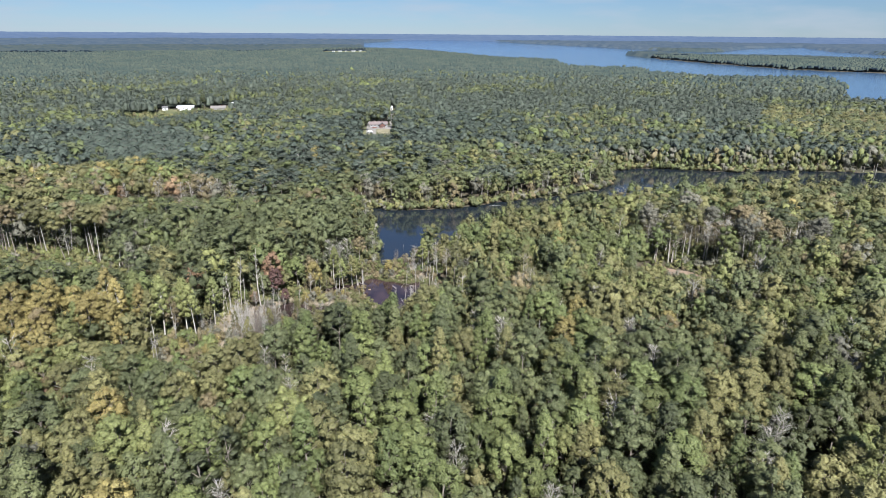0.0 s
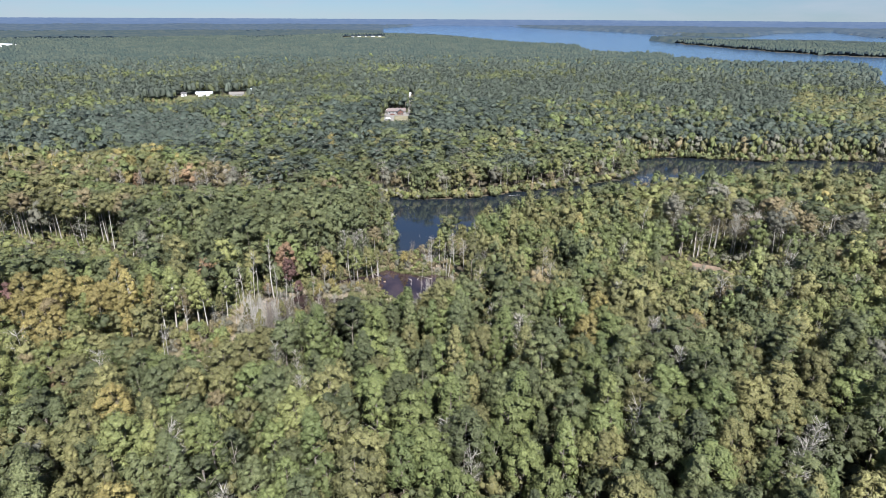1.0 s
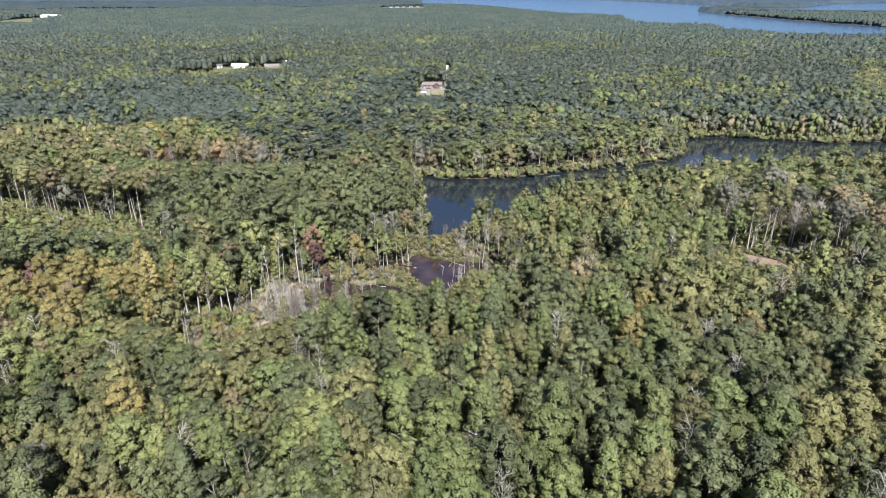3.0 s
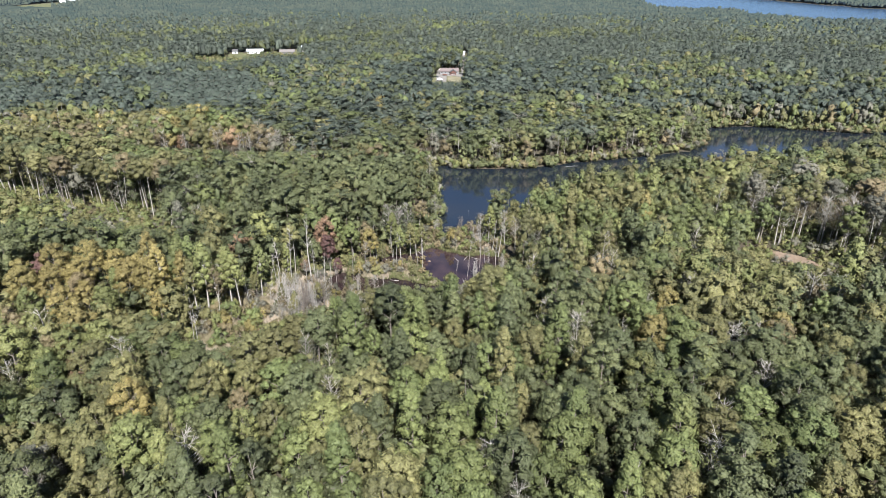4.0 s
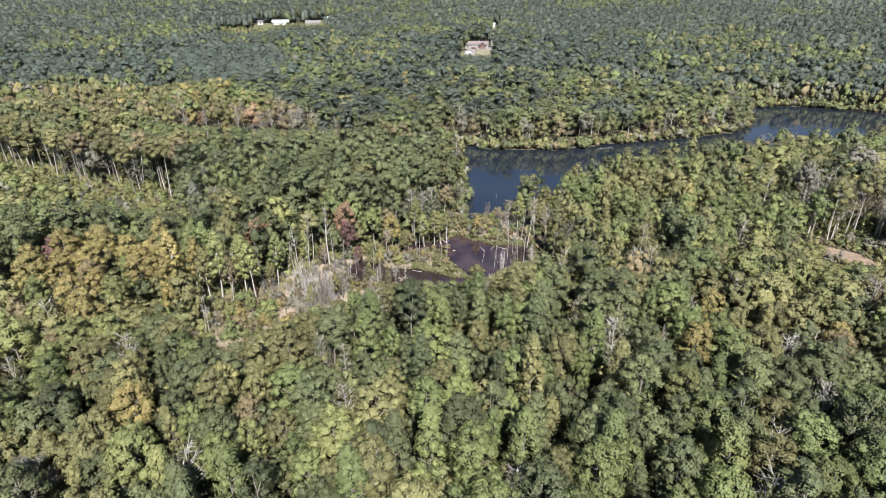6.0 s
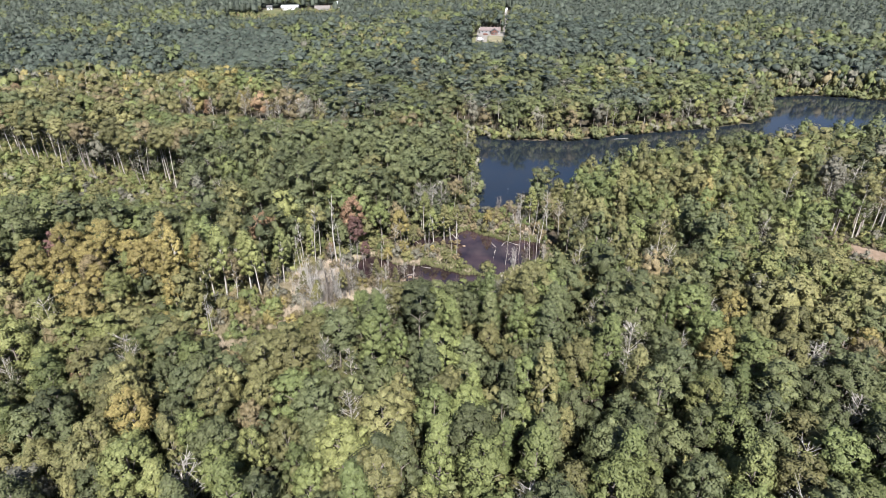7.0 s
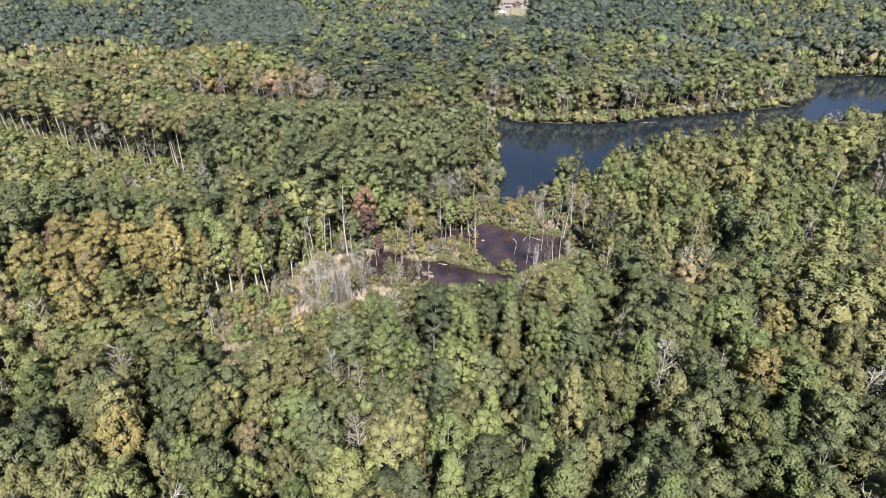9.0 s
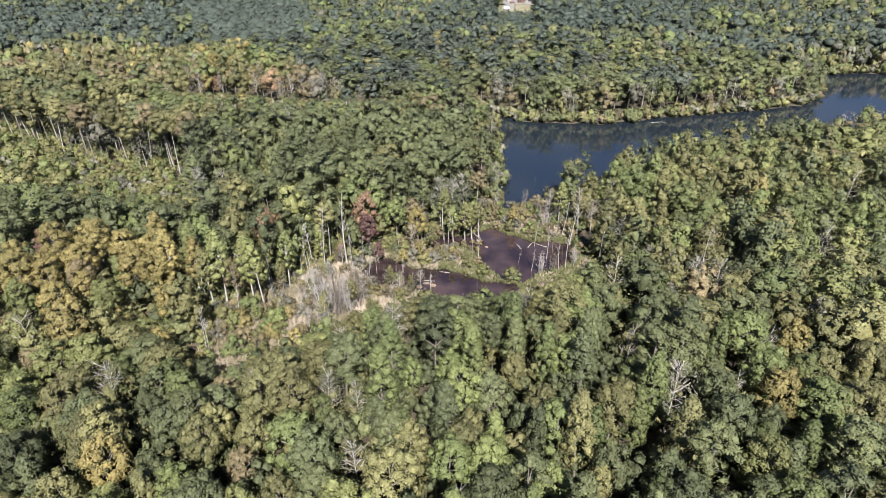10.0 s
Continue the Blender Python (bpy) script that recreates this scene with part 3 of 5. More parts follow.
def tree(kind, colour, x, y, k=1.0, kz=None, tilt=0.0, pale=False, z=None):
    """One tree on the ground, with its trunk and its crown."""
    v = rnd.randrange(4)
    trunk_mesh, crown_mesh = PROTO[kind, v]
    name, label = SHAPE[kind]
    ob = thing(name, label.format(WORDS[colour]), "shrub" if kind == "shrub" else "tree", {"shrub": "shrubs", "dead": "dead trees of the swamp"}.get(kind, "trees of the wood"))
    z = float(land(np.array([x]), np.array([y]))[0]) if z is None else z
    ob.matrix_world = Matrix.LocRotScale((x, y, z), Euler((tilt * rnd.uniform(-1, 1), tilt * rnd.uniform(-1, 1), rnd.uniform(0, 6.28))), (k, k, kz or k))
    tr = new("trunk", trunk_mesh)
    tr.parent = ob
    tr.material_slots[0].link = "OBJECT"
    tr.material_slots[0].material = PALE if pale or kind in ("bare", "dead") else BARK
    if crown_mesh:
        cr = new("crown", crown_mesh)
        cr.parent = ob
        cr.material_slots[0].link = "OBJECT"
        cr.material_slots[0].material = LEAF[colour]
    return ob


# ---- where each tree of the wood stands, its kind and its colour
rng = np.random.default_rng(11)


def scatter(step, r0, r1, a0, a1, apex=(0, 30)):
    """Jittered places in a stretch of the plan between two distances and two bearings."""
    lim = r1 + 5
    xs = np.arange(-lim, lim, step)
    ys = np.arange(40, lim + 40, step * 0.87)
    X, Y = np.meshgrid(xs, ys)
    X = X + (np.arange(len(ys)) % 2)[:, None] * step * 0.5
    X, Y = (X + rng.uniform(-0.36, 0.36, X.shape) * step).ravel(), (Y + rng.uniform(-0.36, 0.36, X.shape) * step).ravel()
    d, b = np.hypot(X - apex[0], Y - apex[1]), np.degrees(np.arctan2(X - apex[0], Y - apex[1]))
    m = (d >= r0) & (d < r1) & (b > a0) & (b < a1) & (Y > 72)
    return X[m], Y[m]


def choose(weights, n):
    keys = list(weights)
    p = np.array([weights[q] for q in keys], float)
    return np.array(keys, dtype=object)[rng.choice(len(keys), n, p=p / p.sum())]


def in_groups(weights, x, y):
    """Like choose, but neighbours often share a colour, as trees of one kind stand together."""
    own = choose(weights, len(x))
    gx, gy = np.floor((x + 5 * wave(x, y, 37, 2)) / 15), np.floor((y + 5 * wave(x, y, 29, 4)) / 15)
    _, cell = np.unique(gx * 10000 + gy, return_inverse=True)
    shared = choose(weights, cell.max() + 1 if len(x) else 1)[cell]
    return np.where((rng.random(len(x)) < 0.42) & ~np.isin(shared, ["orange", "red", "grey", "brown", "yellow"]), shared, own)


ZONES = [
    (None, {"oak": 40, "poplar": 14, "pine": 14, "maple": 22, "bare": 8}, {"deep": 30, "green": 20, "olive": 34, "lime": 10, "yellow": 1, "brown": 3, "orange": 0.5, "grey": 2.5}, 1.0),
    (POPLAR_WOOD, {"poplar": 34, "oak": 36, "maple": 26, "pine": 4, "bare": 3}, {"deep": 36, "green": 40, "olive": 18, "lime": 6}, 0.95),
    (RIGHT_HILL, {"oak": 50, "maple": 36, "poplar": 10, "bare": 5}, {"olive": 42, "lime": 14, "deep": 28, "green": 18, "yellow": 1.5, "brown": 2}, 0.95),
    # more dark green here stands in for shade
    (SHADY_HOLLOW, {"oak": 50, "pine": 25, "maple": 20, "bare": 5}, {"deep": 50, "green": 24, "olive": 22, "brown": 3, "orange": 1}, 0.95),
    (LEFT_FRONT, {"oak": 55, "maple": 30, "poplar": 12, "bare": 4}, {"olive": 36, "lime": 12, "green": 22, "deep": 34, "yellow": 2.5, "brown": 7, "orange": 0.8, "grey": 2}, 0.95),
    (YELLOW_WOOD, {"oak": 45, "maple": 45, "bare": 8}, {"yellow": 42, "lime": 22, "olive": 24, "brown": 12, "orange": 1.5}, 0.95),
    (DARK_WOOD, {"oak": 55, "pine": 35, "maple": 10}, {"deep": 80, "green": 10, "olive": 9, "red": 1}, 1.0),
    (PINE_WOOD, {"oak": 50, "pine": 40, "maple": 10}, {"deep": 80, "green": 12, "olive": 8}, 0.95),
    (AUTUMN_WOOD, {"oak": 45, "maple": 40, "bare": 20}, {"olive": 42, "yellow": 12, "lime": 14, "brown": 16, "orange": 0.9, "deep": 14, "green": 8, "grey": 8, "red": 0.5}, 0.95),
    (TALL_STAND, {"tall": 70, "bare": 22, "oak": 8}, {"deep": 26, "olive": 48, "green": 20, "grey": 8}, 1.0),
    (BARE_STAND, {"bare": 62, "tall": 20, "pine": 18}, {"grey": 40, "olive": 30, "brown": 20, "deep": 15}, 1.05),
    (YOUNG_PINES, {"youngpine": 100}, {"pine": 100}, 1.7),
    (HOUSE_PINES, {"pine": 100}, {"pine": 85, "deep": 15}, 1.0),
    (SHED_FRONT, {"maple": 70, "oak": 30}, {"olive": 40, "deep": 48, "lime": 5, "brown": 7}, 0.95),
    (BROWN_WOOD, {"oak": 100}, {"brown": 14, "olive": 36, "deep": 50}, 0.9),
    (SHRUBLAND, {"shrub": 88, "maple": 6, "youngpine": 10}, {"olive": 36, "lime": 24, "green": 22, "deep": 10, "grey": 8}, 1.15),
    (TRACK_FRONT, {"shrub": 100}, {"olive": 40, "lime": 20, "grey": 30, "brown": 10}, 0.9),
]


# trees that stand out by their colour or their shape
MARKED = [("maple", "orange", -73, 216, 1.05), ("maple", "orange", -69, 219, 0.8), ("maple", "red", -129, 196, 0.9), ("maple", "red", -42.5, 221, 0.95), ("maple", "orange", -44.5, 227, 1.15), ("maple", "red", -39, 217, 0.5), ("maple", "orange", -50, 216, 0.45),
          ("maple", "yellow", -28.4, 228, 0.9), ("maple", "yellow", -31, 215.5, 0.42), ("maple", "yellow", -27, 220, 0.4), ("maple", "yellow", -92, 187, 1.1), ("oak", "yellow", -90, 187, 1.0), ("birch", "lime", -83, 191, 1.25), ("oak", "yellow", -95, 184, 1.1), ("birch", "yellow", -87, 188, 1.2), ("birch", "olive", -77, 187, 1.05), ("birch", "lime", -74.5, 189, 1.3), ("birch", "lime", -64.4, 190, 1.1), ("birch", "yellow", -80, 189, 1.1), ("birch", "brown", -70.5, 189, 0.9),
          ("birch", "lime", -67.6, 191, 1.2), ("birch", "lime", -61, 200, 1.0), ("tall", "olive", -54.3, 217.6, 0.85), ("poplar", "lime", -55, 213, 0.68), ("oak", "green", -36, 231, 0.85), ("poplar", "lime", -98, 183, 0.8),
          ("oak", "yellow", -112, 194, 1.1), ("maple", "yellow", -104, 195, 1.15), ("oak", "yellow", -120, 191, 1.1), ("maple", "yellow", -98, 195.5, 1.05), ("birch", "yellow", -93, 194, 1.25), ("bare", "brown", -71, 193, 0.9), ("maple", "brown", -108, 182, 1.0), ("maple", "yellow", -116, 180, 1.1), ("oak", "yellow", -123, 179, 1.05), ("maple", "lime", -116, 171, 1.0), ("oak", "yellow", -106, 169, 0.95), ("maple", "yellow", -128, 185, 1.1), ("oak", "lime", -98, 175, 0.85), ("oak", "yellow", -111, 187, 1.0), ("maple", "yellow", -104, 177, 1.0), ("maple", "brown", -98, 190, 0.9),
          ("bare", "grey", -104, 347, 1.0), ("bare", "grey", -99, 350, 0.9), ("bare", "brown", -155, 344, 1.0), ("bare", "grey", -145, 348, 0.9), ("bare", "brown", -127, 346, 1.0), ("bare", "grey", -112, 340, 0.95), ("bare", "grey", -85, 347, 0.8), ("bare", "grey", -74, 344, 0.75), ("maple", "brown", -143, 356, 1.0), ("maple", "yellow", -133, 358, 1.05), ("maple", "orange", -150, 353, 0.85), ("maple", "yellow", -160, 372, 1.2), ("maple", "yellow", -150, 376, 1.15), ("maple", "red", -109, 341, 0.45), ("bare", "brown", -109, 346, 0.95), ("bare", "brown", -131, 363, 1.0), ("bare", "grey", -90, 292, 1.1), ("bare", "grey", -95, 352, 1.0), ("bare", "brown", -88, 349, 0.9),
          ("birch", "lime", 16, 246, 0.85), ("bare", "grey", 13, 249, 0.7), ("birch", "olive", -10, 236, 0.7), ("birch", "lime", -22, 238, 0.85), ("maple", "olive", 25, 250, 0.7), ("bare", "brown", 22, 244, 0.85), ("bare", "brown", 26, 240, 0.8), ("bare", "grey", 29, 232, 0.8), ("maple", "yellow", 1, 243, 0.5),
          ("bare", "grey", 33, 228, 0.75), ("bare", "brown", 38, 214, 0.7), ("bare", "brown", 44, 211, 0.75), ("bare", "grey", 50, 207, 0.75), ("bare", "grey", -20, 246, 0.9), ("bare", "grey", -16, 250, 0.9), ("bare", "grey", -23, 241, 1.1),
          ("birch", "lime", -17.4, 229, 0.75), ("birch", "olive", -14, 231, 0.8), ("birch", "lime", -12, 233, 0.75), ("tall", "brown", -12, 252, 0.7), ("bare", "grey", 33.5, 156, 1.15), ("maple", "yellow", 62, 176, 1.0), ("oak", "olive", -17, 128, 1.15),
          ("bare", "grey", 79, 99, 1.1), ("bare", "grey", 88, 108, 1.0), ("maple", "orange", 72, 108, 0.7), ("oak", "brown", 84, 158, 0.9), ("maple", "yellow", 88, 163, 0.95)]

# growth is lower in front of the open places: their near edge, height there, rise per metre towards the hill
LOW_FRONTS = [([(-102, 182), (-84, 176), (-64, 163), (-52, 175), (-40, 186)], 3.0, 0.62), ([(-40, 186), (-28, 195), (-16, 198), (8, 202), (18, 211), (32, 224)], 3.5, 0.64),
              ([(-240, 296), (-213, 287), (-192, 281), (-163, 267), (-139, 259), (-114, 252)], 2.0, 0.34), ([(-165, 339), (-131, 337), (-100, 333), (-50, 343)], 9.0, 0.3), ([(110, 236), (122, 234), (134, 226), (142, 218)], 1.5, 0.40),
              ([(-22, 588), (13, 588)], 3.0, 0.12), ([(-292, 718), (-244, 716), (-216, 758), (-172, 758)], 4.0, 0.11), ([(-1215, 1740), (-1075, 1740)], 4, 0.03), ([(-240, 2700), (-60, 2700)], 6, 0.02)]


def plant(x, y, young=False, calm=False, under=False):
    """Kind, colour, scale and upright scale for each place; what stands on water or open ground is dropped."""
    s = shore(x, y)
    ok = (s > 1.2) & (inside(YOUNG_PINES, x, y) == young)
    for poly in (HOUSE_LOT, SHED_LOT, DRY, SWAMP, TRACK, FIELD, TOWN):
        ok &= ~inside(poly, x, y)
    for _, _, mx, my, mk in ([] if under else MARKED):
        ok &= (np.hypot(x - mx, y - my) > 4.6 * mk) & (np.hypot(x - mx - 1, y - my + 5) > 4.4)
    x, y, s = x[ok], y[ok], s[ok]
    n = len(x)
    kind, colour = choose(ZONES[0][1], n), in_groups(ZONES[0][2], x, y)
    k = np.ones(n)
    warm = wave(x, y, 130, 5) + 0.5 * wave(x, y, 45, 1) + np.clip((x - 20) / 160, -0.4, 0.35)
    dark = warm < -0.28
    colour = np.where(dark & (rng.random(n) < 0.6), np.where(rng.random(n) < 0.6, "deep", "green"), colour)
    kind = np.where(dark & (rng.random(n) < 0.25), "pine", kind)
    light = warm > 0.35
    colour = np.where(light & (rng.random(n) < 0.5), np.where(rng.random(n) < 0.62, "olive", "lime"), colour)
    for poly, kinds, colours, size in ZONES[1:]:
        m = inside(poly, x + wave(x, y, 23, 3) * 4, y + wave(x, y, 19, 1) * 4)
        kind = np.where(m, choose(kinds, n), kind)
        colour = np.where(m, in_groups(colours, x, y), colour)
        k = np.where(m, size, k)
    middle = np.interp(x, [-20, 20, 60, 120, 175, 230, 300, 600], [300, 305, 328, 350, 380, 398, 380, 350])
    edge = (s < 13) & (y > middle) & (y < 520)
    kind = np.where(edge & (kind != "bare"), choose({"maple": 80, "bare": 14, "oak": 20}, n), kind)
    colour = np.where(edge, choose({"olive": 30, "grey": 18, "lime": 10, "deep": 30, "brown": 12, "green": 12}, n), colour)
    k = np.where(edge, 0.62 + 0.025 * s, k)
    k = np.where((s < 20) & (y <= middle), np.clip(0.6 + 0.022 * s, 0, 1), k)
    beyond = (y > 345) & ~inside(AUTUMN_WOOD, x, y) & ~edge
    patch = 1.1 * wave(x, y, 310, 1) + 0.9 * wave(x, y, 120, 4) + 0.5 * wave(x, y, 47, 2) + 0.22 * rng.normal(size=n) - (0.62 if calm else 0.0)
    plain = beyond & (np.isin(colour, ["olive", "deep", "green", "lime"]) | calm) & (rng.random(n) < (1.0 if calm else 0.9)) & ~inside(BROWN_WOOD, x, y)
    # far trees of any kind take muted, bluer colours in place of haze
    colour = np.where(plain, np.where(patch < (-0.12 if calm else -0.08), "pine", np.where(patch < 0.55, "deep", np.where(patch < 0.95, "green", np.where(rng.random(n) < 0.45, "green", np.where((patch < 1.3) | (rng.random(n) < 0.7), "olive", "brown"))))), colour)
    colour = np.where(beyond & np.isin(colour, ["yellow", "orange", "red", "grey", "brown"]) & (rng.random(n) < 0.85), "olive", colour)
    colour = np.where(beyond & (colour == "lime") & (rng.random(n) < 0.8), "olive", colour)
    k = np.where(beyond & ~np.isin(kind, ["youngpine", "shrub"]), k * (1.25 if calm else 1.15), k)
    if calm:
        colour = np.where(np.isin(colour, ["yellow", "orange", "grey", "red"]), "olive", colour)
        kind = np.where(kind == "bare", "maple", kind)
    # only far pines get the bluer haze-tinted colour, near ones plain dark green
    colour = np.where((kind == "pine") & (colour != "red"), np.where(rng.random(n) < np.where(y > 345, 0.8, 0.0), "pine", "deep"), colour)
    colour = np.where((kind == "bare") & np.isin(colour, ["deep", "green", "red"]), "grey", colour)
    k = k * rng.uniform(0.74, 1.32, n) * (1 + 0.06 * wave(x, y, 60, 2))
    kz = np.where(kind == "youngpine", k, np.where(beyond, 0.80 * k**0.35, k**0.55)) * rng.uniform(0.93, 1.08, n)
    tall = np.array([KINDS["maple" if q == "bare" else q][0] * (1.1 if q == "bare" else 1) for q in kind])
    u = x / np.maximum(y - 40, 5)
    for front, base, slope in LOW_FRONTS:
        f = np.array(front, float)
        fu = f[:, 0] / (f[:, 1] - 40)
        gap = np.interp(u, fu, f[:, 1]) - y
        top = np.where((u > fu[0]) & (u < fu[-1]) & (gap > -3) & (gap < 260) & (y > 60), base + slope * np.maximum(gap, 0), 99)
        kz = np.minimum(kz, top / tall)
    k = np.minimum(k, kz * 1.5)
    return x, y, kind, colour, k, kz


# trees that stand nearest, each a thing of its own
NX, NY, NK, NC, NS, NZ = plant(*scatter(7.1, 25, 158, -49, 62))
ground_at = land(NX, NY)
seen_kinds = {}
extra = []
for i in np.argsort(np.hypot(NX, NY - 45)):
    kd = NK[i] if NK[i] != "youngpine" else "shrub"
    seen_kinds[kd] = seen_kinds.get(kd, 0) + 1
    if seen_kinds[kd] > 300:
        extra.append(i)
        continue
    tree(kd, NC[i], float(NX[i]), float(NY[i]), float(NS[i]), float(NZ[i]), 0.05, z=float(ground_at[i]))

def wider(places, by):
    """The same trees with broader crowns."""
    return (*places[:4], places[4] * by, places[5])


# the rest of the wood, too many to count
LOD_CACHE = {}
# detail: leaf tufts, tuft size, clumps, faces of a clump
DETAIL = {"fine": (470, 0.34, 16, 20), "middle": (230, 0.42, 7, 20), "coarse": (64, 0.62, 4, 20), "under": (96, 0.52, 6, 20), "far": (26, 0.85, 0, 20), "farther": (9, 1.1, 0, 20), "farthest": (3, 1.4, 0, 20)}


def lod(kind, detail, v):
    key = (kind, detail, v)
    if key not in LOD_CACHE:
        count, size, n, faces = DETAIL[detail]
        if kind in ("shrub", "youngpine"):
            count, n, size = max(2, count // 3), n // 3, size * 0.8
        if kind == "tall" and n:
            n, count = n * 2, int(count * 1.3)
        if kind == "bare":
            cv, ct = crown("maple", max(count, 6), size * 0.8, 500 + v, max(n // 2, 1), faces, 0.0 if detail in ("fine", "middle") else 0.7)
            cv = cv * [1, 1, 1.1]
            lv, lt = bare_limbs(17, 300 + v, twigs={"fine": 16, "middle": 7}.get(detail, 2))
        else:
            cv, ct = crown(kind, count, size, 500 + v, n, faces, {"fine": 0.62, "middle": 0.68, "coarse": 0.82, "under": 0.62, "far": 0.88}.get(detail, 0.95), 0.26 if detail in ("fine", "middle") else 0.2)
            if detail.startswith("far") or (detail == "coarse" and kind != "youngpine"):
                cv[:, 2] = KINDS[kind][0] - (KINDS[kind][0] - cv[:, 2]) * 1.3
            lv, lt = limbs(kind, 200 + v, True)
        if detail.startswith("far") or detail == "under" or kind == "shrub":
            lv, lt = lv[:0], lt[:0]
        LOD_CACHE[key] = (np.vstack([cv, lv]) if len(lv) else cv, np.vstack([ct, lt + len(cv)]) if len(lv) else ct, len(ct))
    return LOD_CACHE[key]


def wood(name, label, bands, haze=None):
    """Joins the trees of several stretches into one mesh."""
    V, T, I, W, base = [], [], [], [], 0
    for (x, y, kind, colour, k, kz), detail in bands:
        z = land(x, y) - 0.1
        turn = rng.uniform(0, 6.28, len(x))
        var = rng.random(len(x)) if detail in ("fine", "middle") else (0.1 + 0.3 * rng.random(len(x)) if detail == "coarse" else 0.02 + 0.12 * rng.random(len(x)))
        which = rng.integers(0, 4, len(x))
        for kd in sorted(set(kind)):
            for v in range(4):
                m = np.where((kind == kd) & (which == v))[0]
                if not len(m):
                    continue
                lv, lt, nleaf = lod(kd, detail, v)
                c, s = np.cos(turn[m])[:, None], np.sin(turn[m])[:, None]
                px = (lv[None, :, 0] * c - lv[None, :, 1] * s) * k[m][:, None] + x[m][:, None]
                py = (lv[None, :, 0] * s + lv[None, :, 1] * c) * k[m][:, None] + y[m][:, None]
                pz = lv[None, :, 2] * kz[m][:, None] + z[m][:, None]
                V.append(lay(px.ravel(), py.ravel(), pz.ravel()))
                T.append((lt[None] + (np.arange(len(m)) * len(lv))[:, None, None] + base).reshape(-1, 3))
                idx = np.tile(np.array([LEAF_ORDER.index(q) for q in colour[m]])[:, None], (1, len(lt)))
                idx[:, nleaf:] = len(LEAF_ORDER) + (1 if kd == "bare" else 0)
                I.append(idx.ravel())
                W.append(np.repeat(var[m], len(lt)))
                base += len(m) * len(lv)
    if haze:
        me = mesh_of(name, np.concatenate(V), np.concatenate(T), [haze])
        return tagged(new(name, me), label, "backdrop", kind="stuff")
    me = mesh_of(name, np.concatenate(V), np.concatenate(T), list(LEAF.values()) + [BARK, PALE], np.concatenate(I), np.concatenate(W))
    return tagged(new(name, me), label, "wood", kind="stuff")


more = np.array(extra, int)
rest = tuple(a[more] for a in (NX, NY, NK, NC, NS, NZ))
bands = [(plant(*scatter(3.2, 420, 640, -35, 20), True), "coarse"), (plant(*scatter(7.2, 158, 265, -47, 58)), "fine"), (wider(plant(*scatter(7.2, 265, 420, -44, 52)), 1.1), "middle"), (plant(*scatter(6.8, 420, 640, -43, 49)), "coarse")]
bx, by = np.meshgrid(np.arange(-95, 96, 6.4), np.arange(-30, 72, 6.0))
bx, by = (bx + rng.uniform(-2.5, 2.5, bx.shape)).ravel(), (by + rng.uniform(-2.5, 2.5, by.shape)).ravel()
bands.append((plant(bx, by), "middle"))
sx, sy = scatter(3.0, 150, 400, -52, -20)
m = (inside(SHRUBLAND, sx, sy) & (rng.random(len(sx)) < 0.85)) | inside(TALL_STAND, sx, sy) | ((edge_distance(TALL_STAND, sx, sy) < 9) & (sy < 300) & ~inside(DARK_WOOD, sx, sy))
sx, sy = sx[m], sy[m]
sk = rng.uniform(0.45, 1.0, len(sx)) * (1 + 0.35 * wave(sx, sy, 31, 1))
tx, ty = scatter(2.6, 190, 300, 15, 45)
m = (inside(TRACK_FRONT, tx, ty) | inside(BARE_STAND, tx, ty)) & ~inside(TRACK, tx, ty)
sx, sy, sk = np.concatenate([sx, tx[m]]), np.concatenate([sy, ty[m]]), np.concatenate([sk, rng.uniform(0.3, 0.7, m.sum())])
ex, ey = scatter(2.6, 120, 260, -40, 15)
ed = np.where(inside(DRY, ex, ey) | inside(SWAMP, ex, ey), 99, np.minimum(edge_distance(DRY, ex, ey), edge_distance(SWAMP, ex, ey)))
m = (ed < np.where(ex < -60, 26, 16)) & (shore(ex, ey) > 0.8) & (rng.random(len(ex)) < 0.7)
sx, sy, sk = np.concatenate([sx, ex[m]]), np.concatenate([sy, ey[m]]), np.concatenate([sk, rng.uniform(0.35, 0.95, m.sum())])
low_growth = (sx, sy, np.array(["shrub"] * len(sx), dtype=object), choose({"olive": 34, "lime": 26, "green": 24, "deep": 10, "grey": 5, "brown": 3}, len(sx)), sk, sk * rng.uniform(0.7, 1.3, len(sx)))
bands.append((low_growth, "middle"))
# young growth before the far houses
hx, hy = scatter(3.4, 590, 830, -26, 8)
u = hx / (hy - 40)
near_house = ((u > -0.42) & (u < -0.23) & (hy > 690) & (hy < 785 + 0.5 * (hx + 190))) | ((hx > 22) & (hx < 80) & (hy > 628) & (hy < 700))
near_house &= ~inside(SHED_LOT, hx, hy) & ~inside(HOUSE_LOT, hx, hy)
hx, hy = hx[near_house], hy[near_house]
hk = rng.uniform(0.6, 1.3, len(hx))
bands.append(((hx, hy, np.array(["shrub"] * len(hx), dtype=object), choose({"olive": 40, "deep": 40, "green": 14, "brown": 6}, len(hx)), hk, hk * rng.uniform(0.8, 1.3, len(hx))), "coarse"))
# bushes on the woodland floor
fx, fy = scatter(5.2, 25, 200, -48, 60)
m = (shore(fx, fy) > 3) & ~inside(DRY, fx, fy) & ~inside(SWAMP, fx, fy) & ~inside(TRACK, fx, fy)
fx, fy = fx[m], fy[m]
fk = rng.uniform(0.9, 1.5, len(fx))
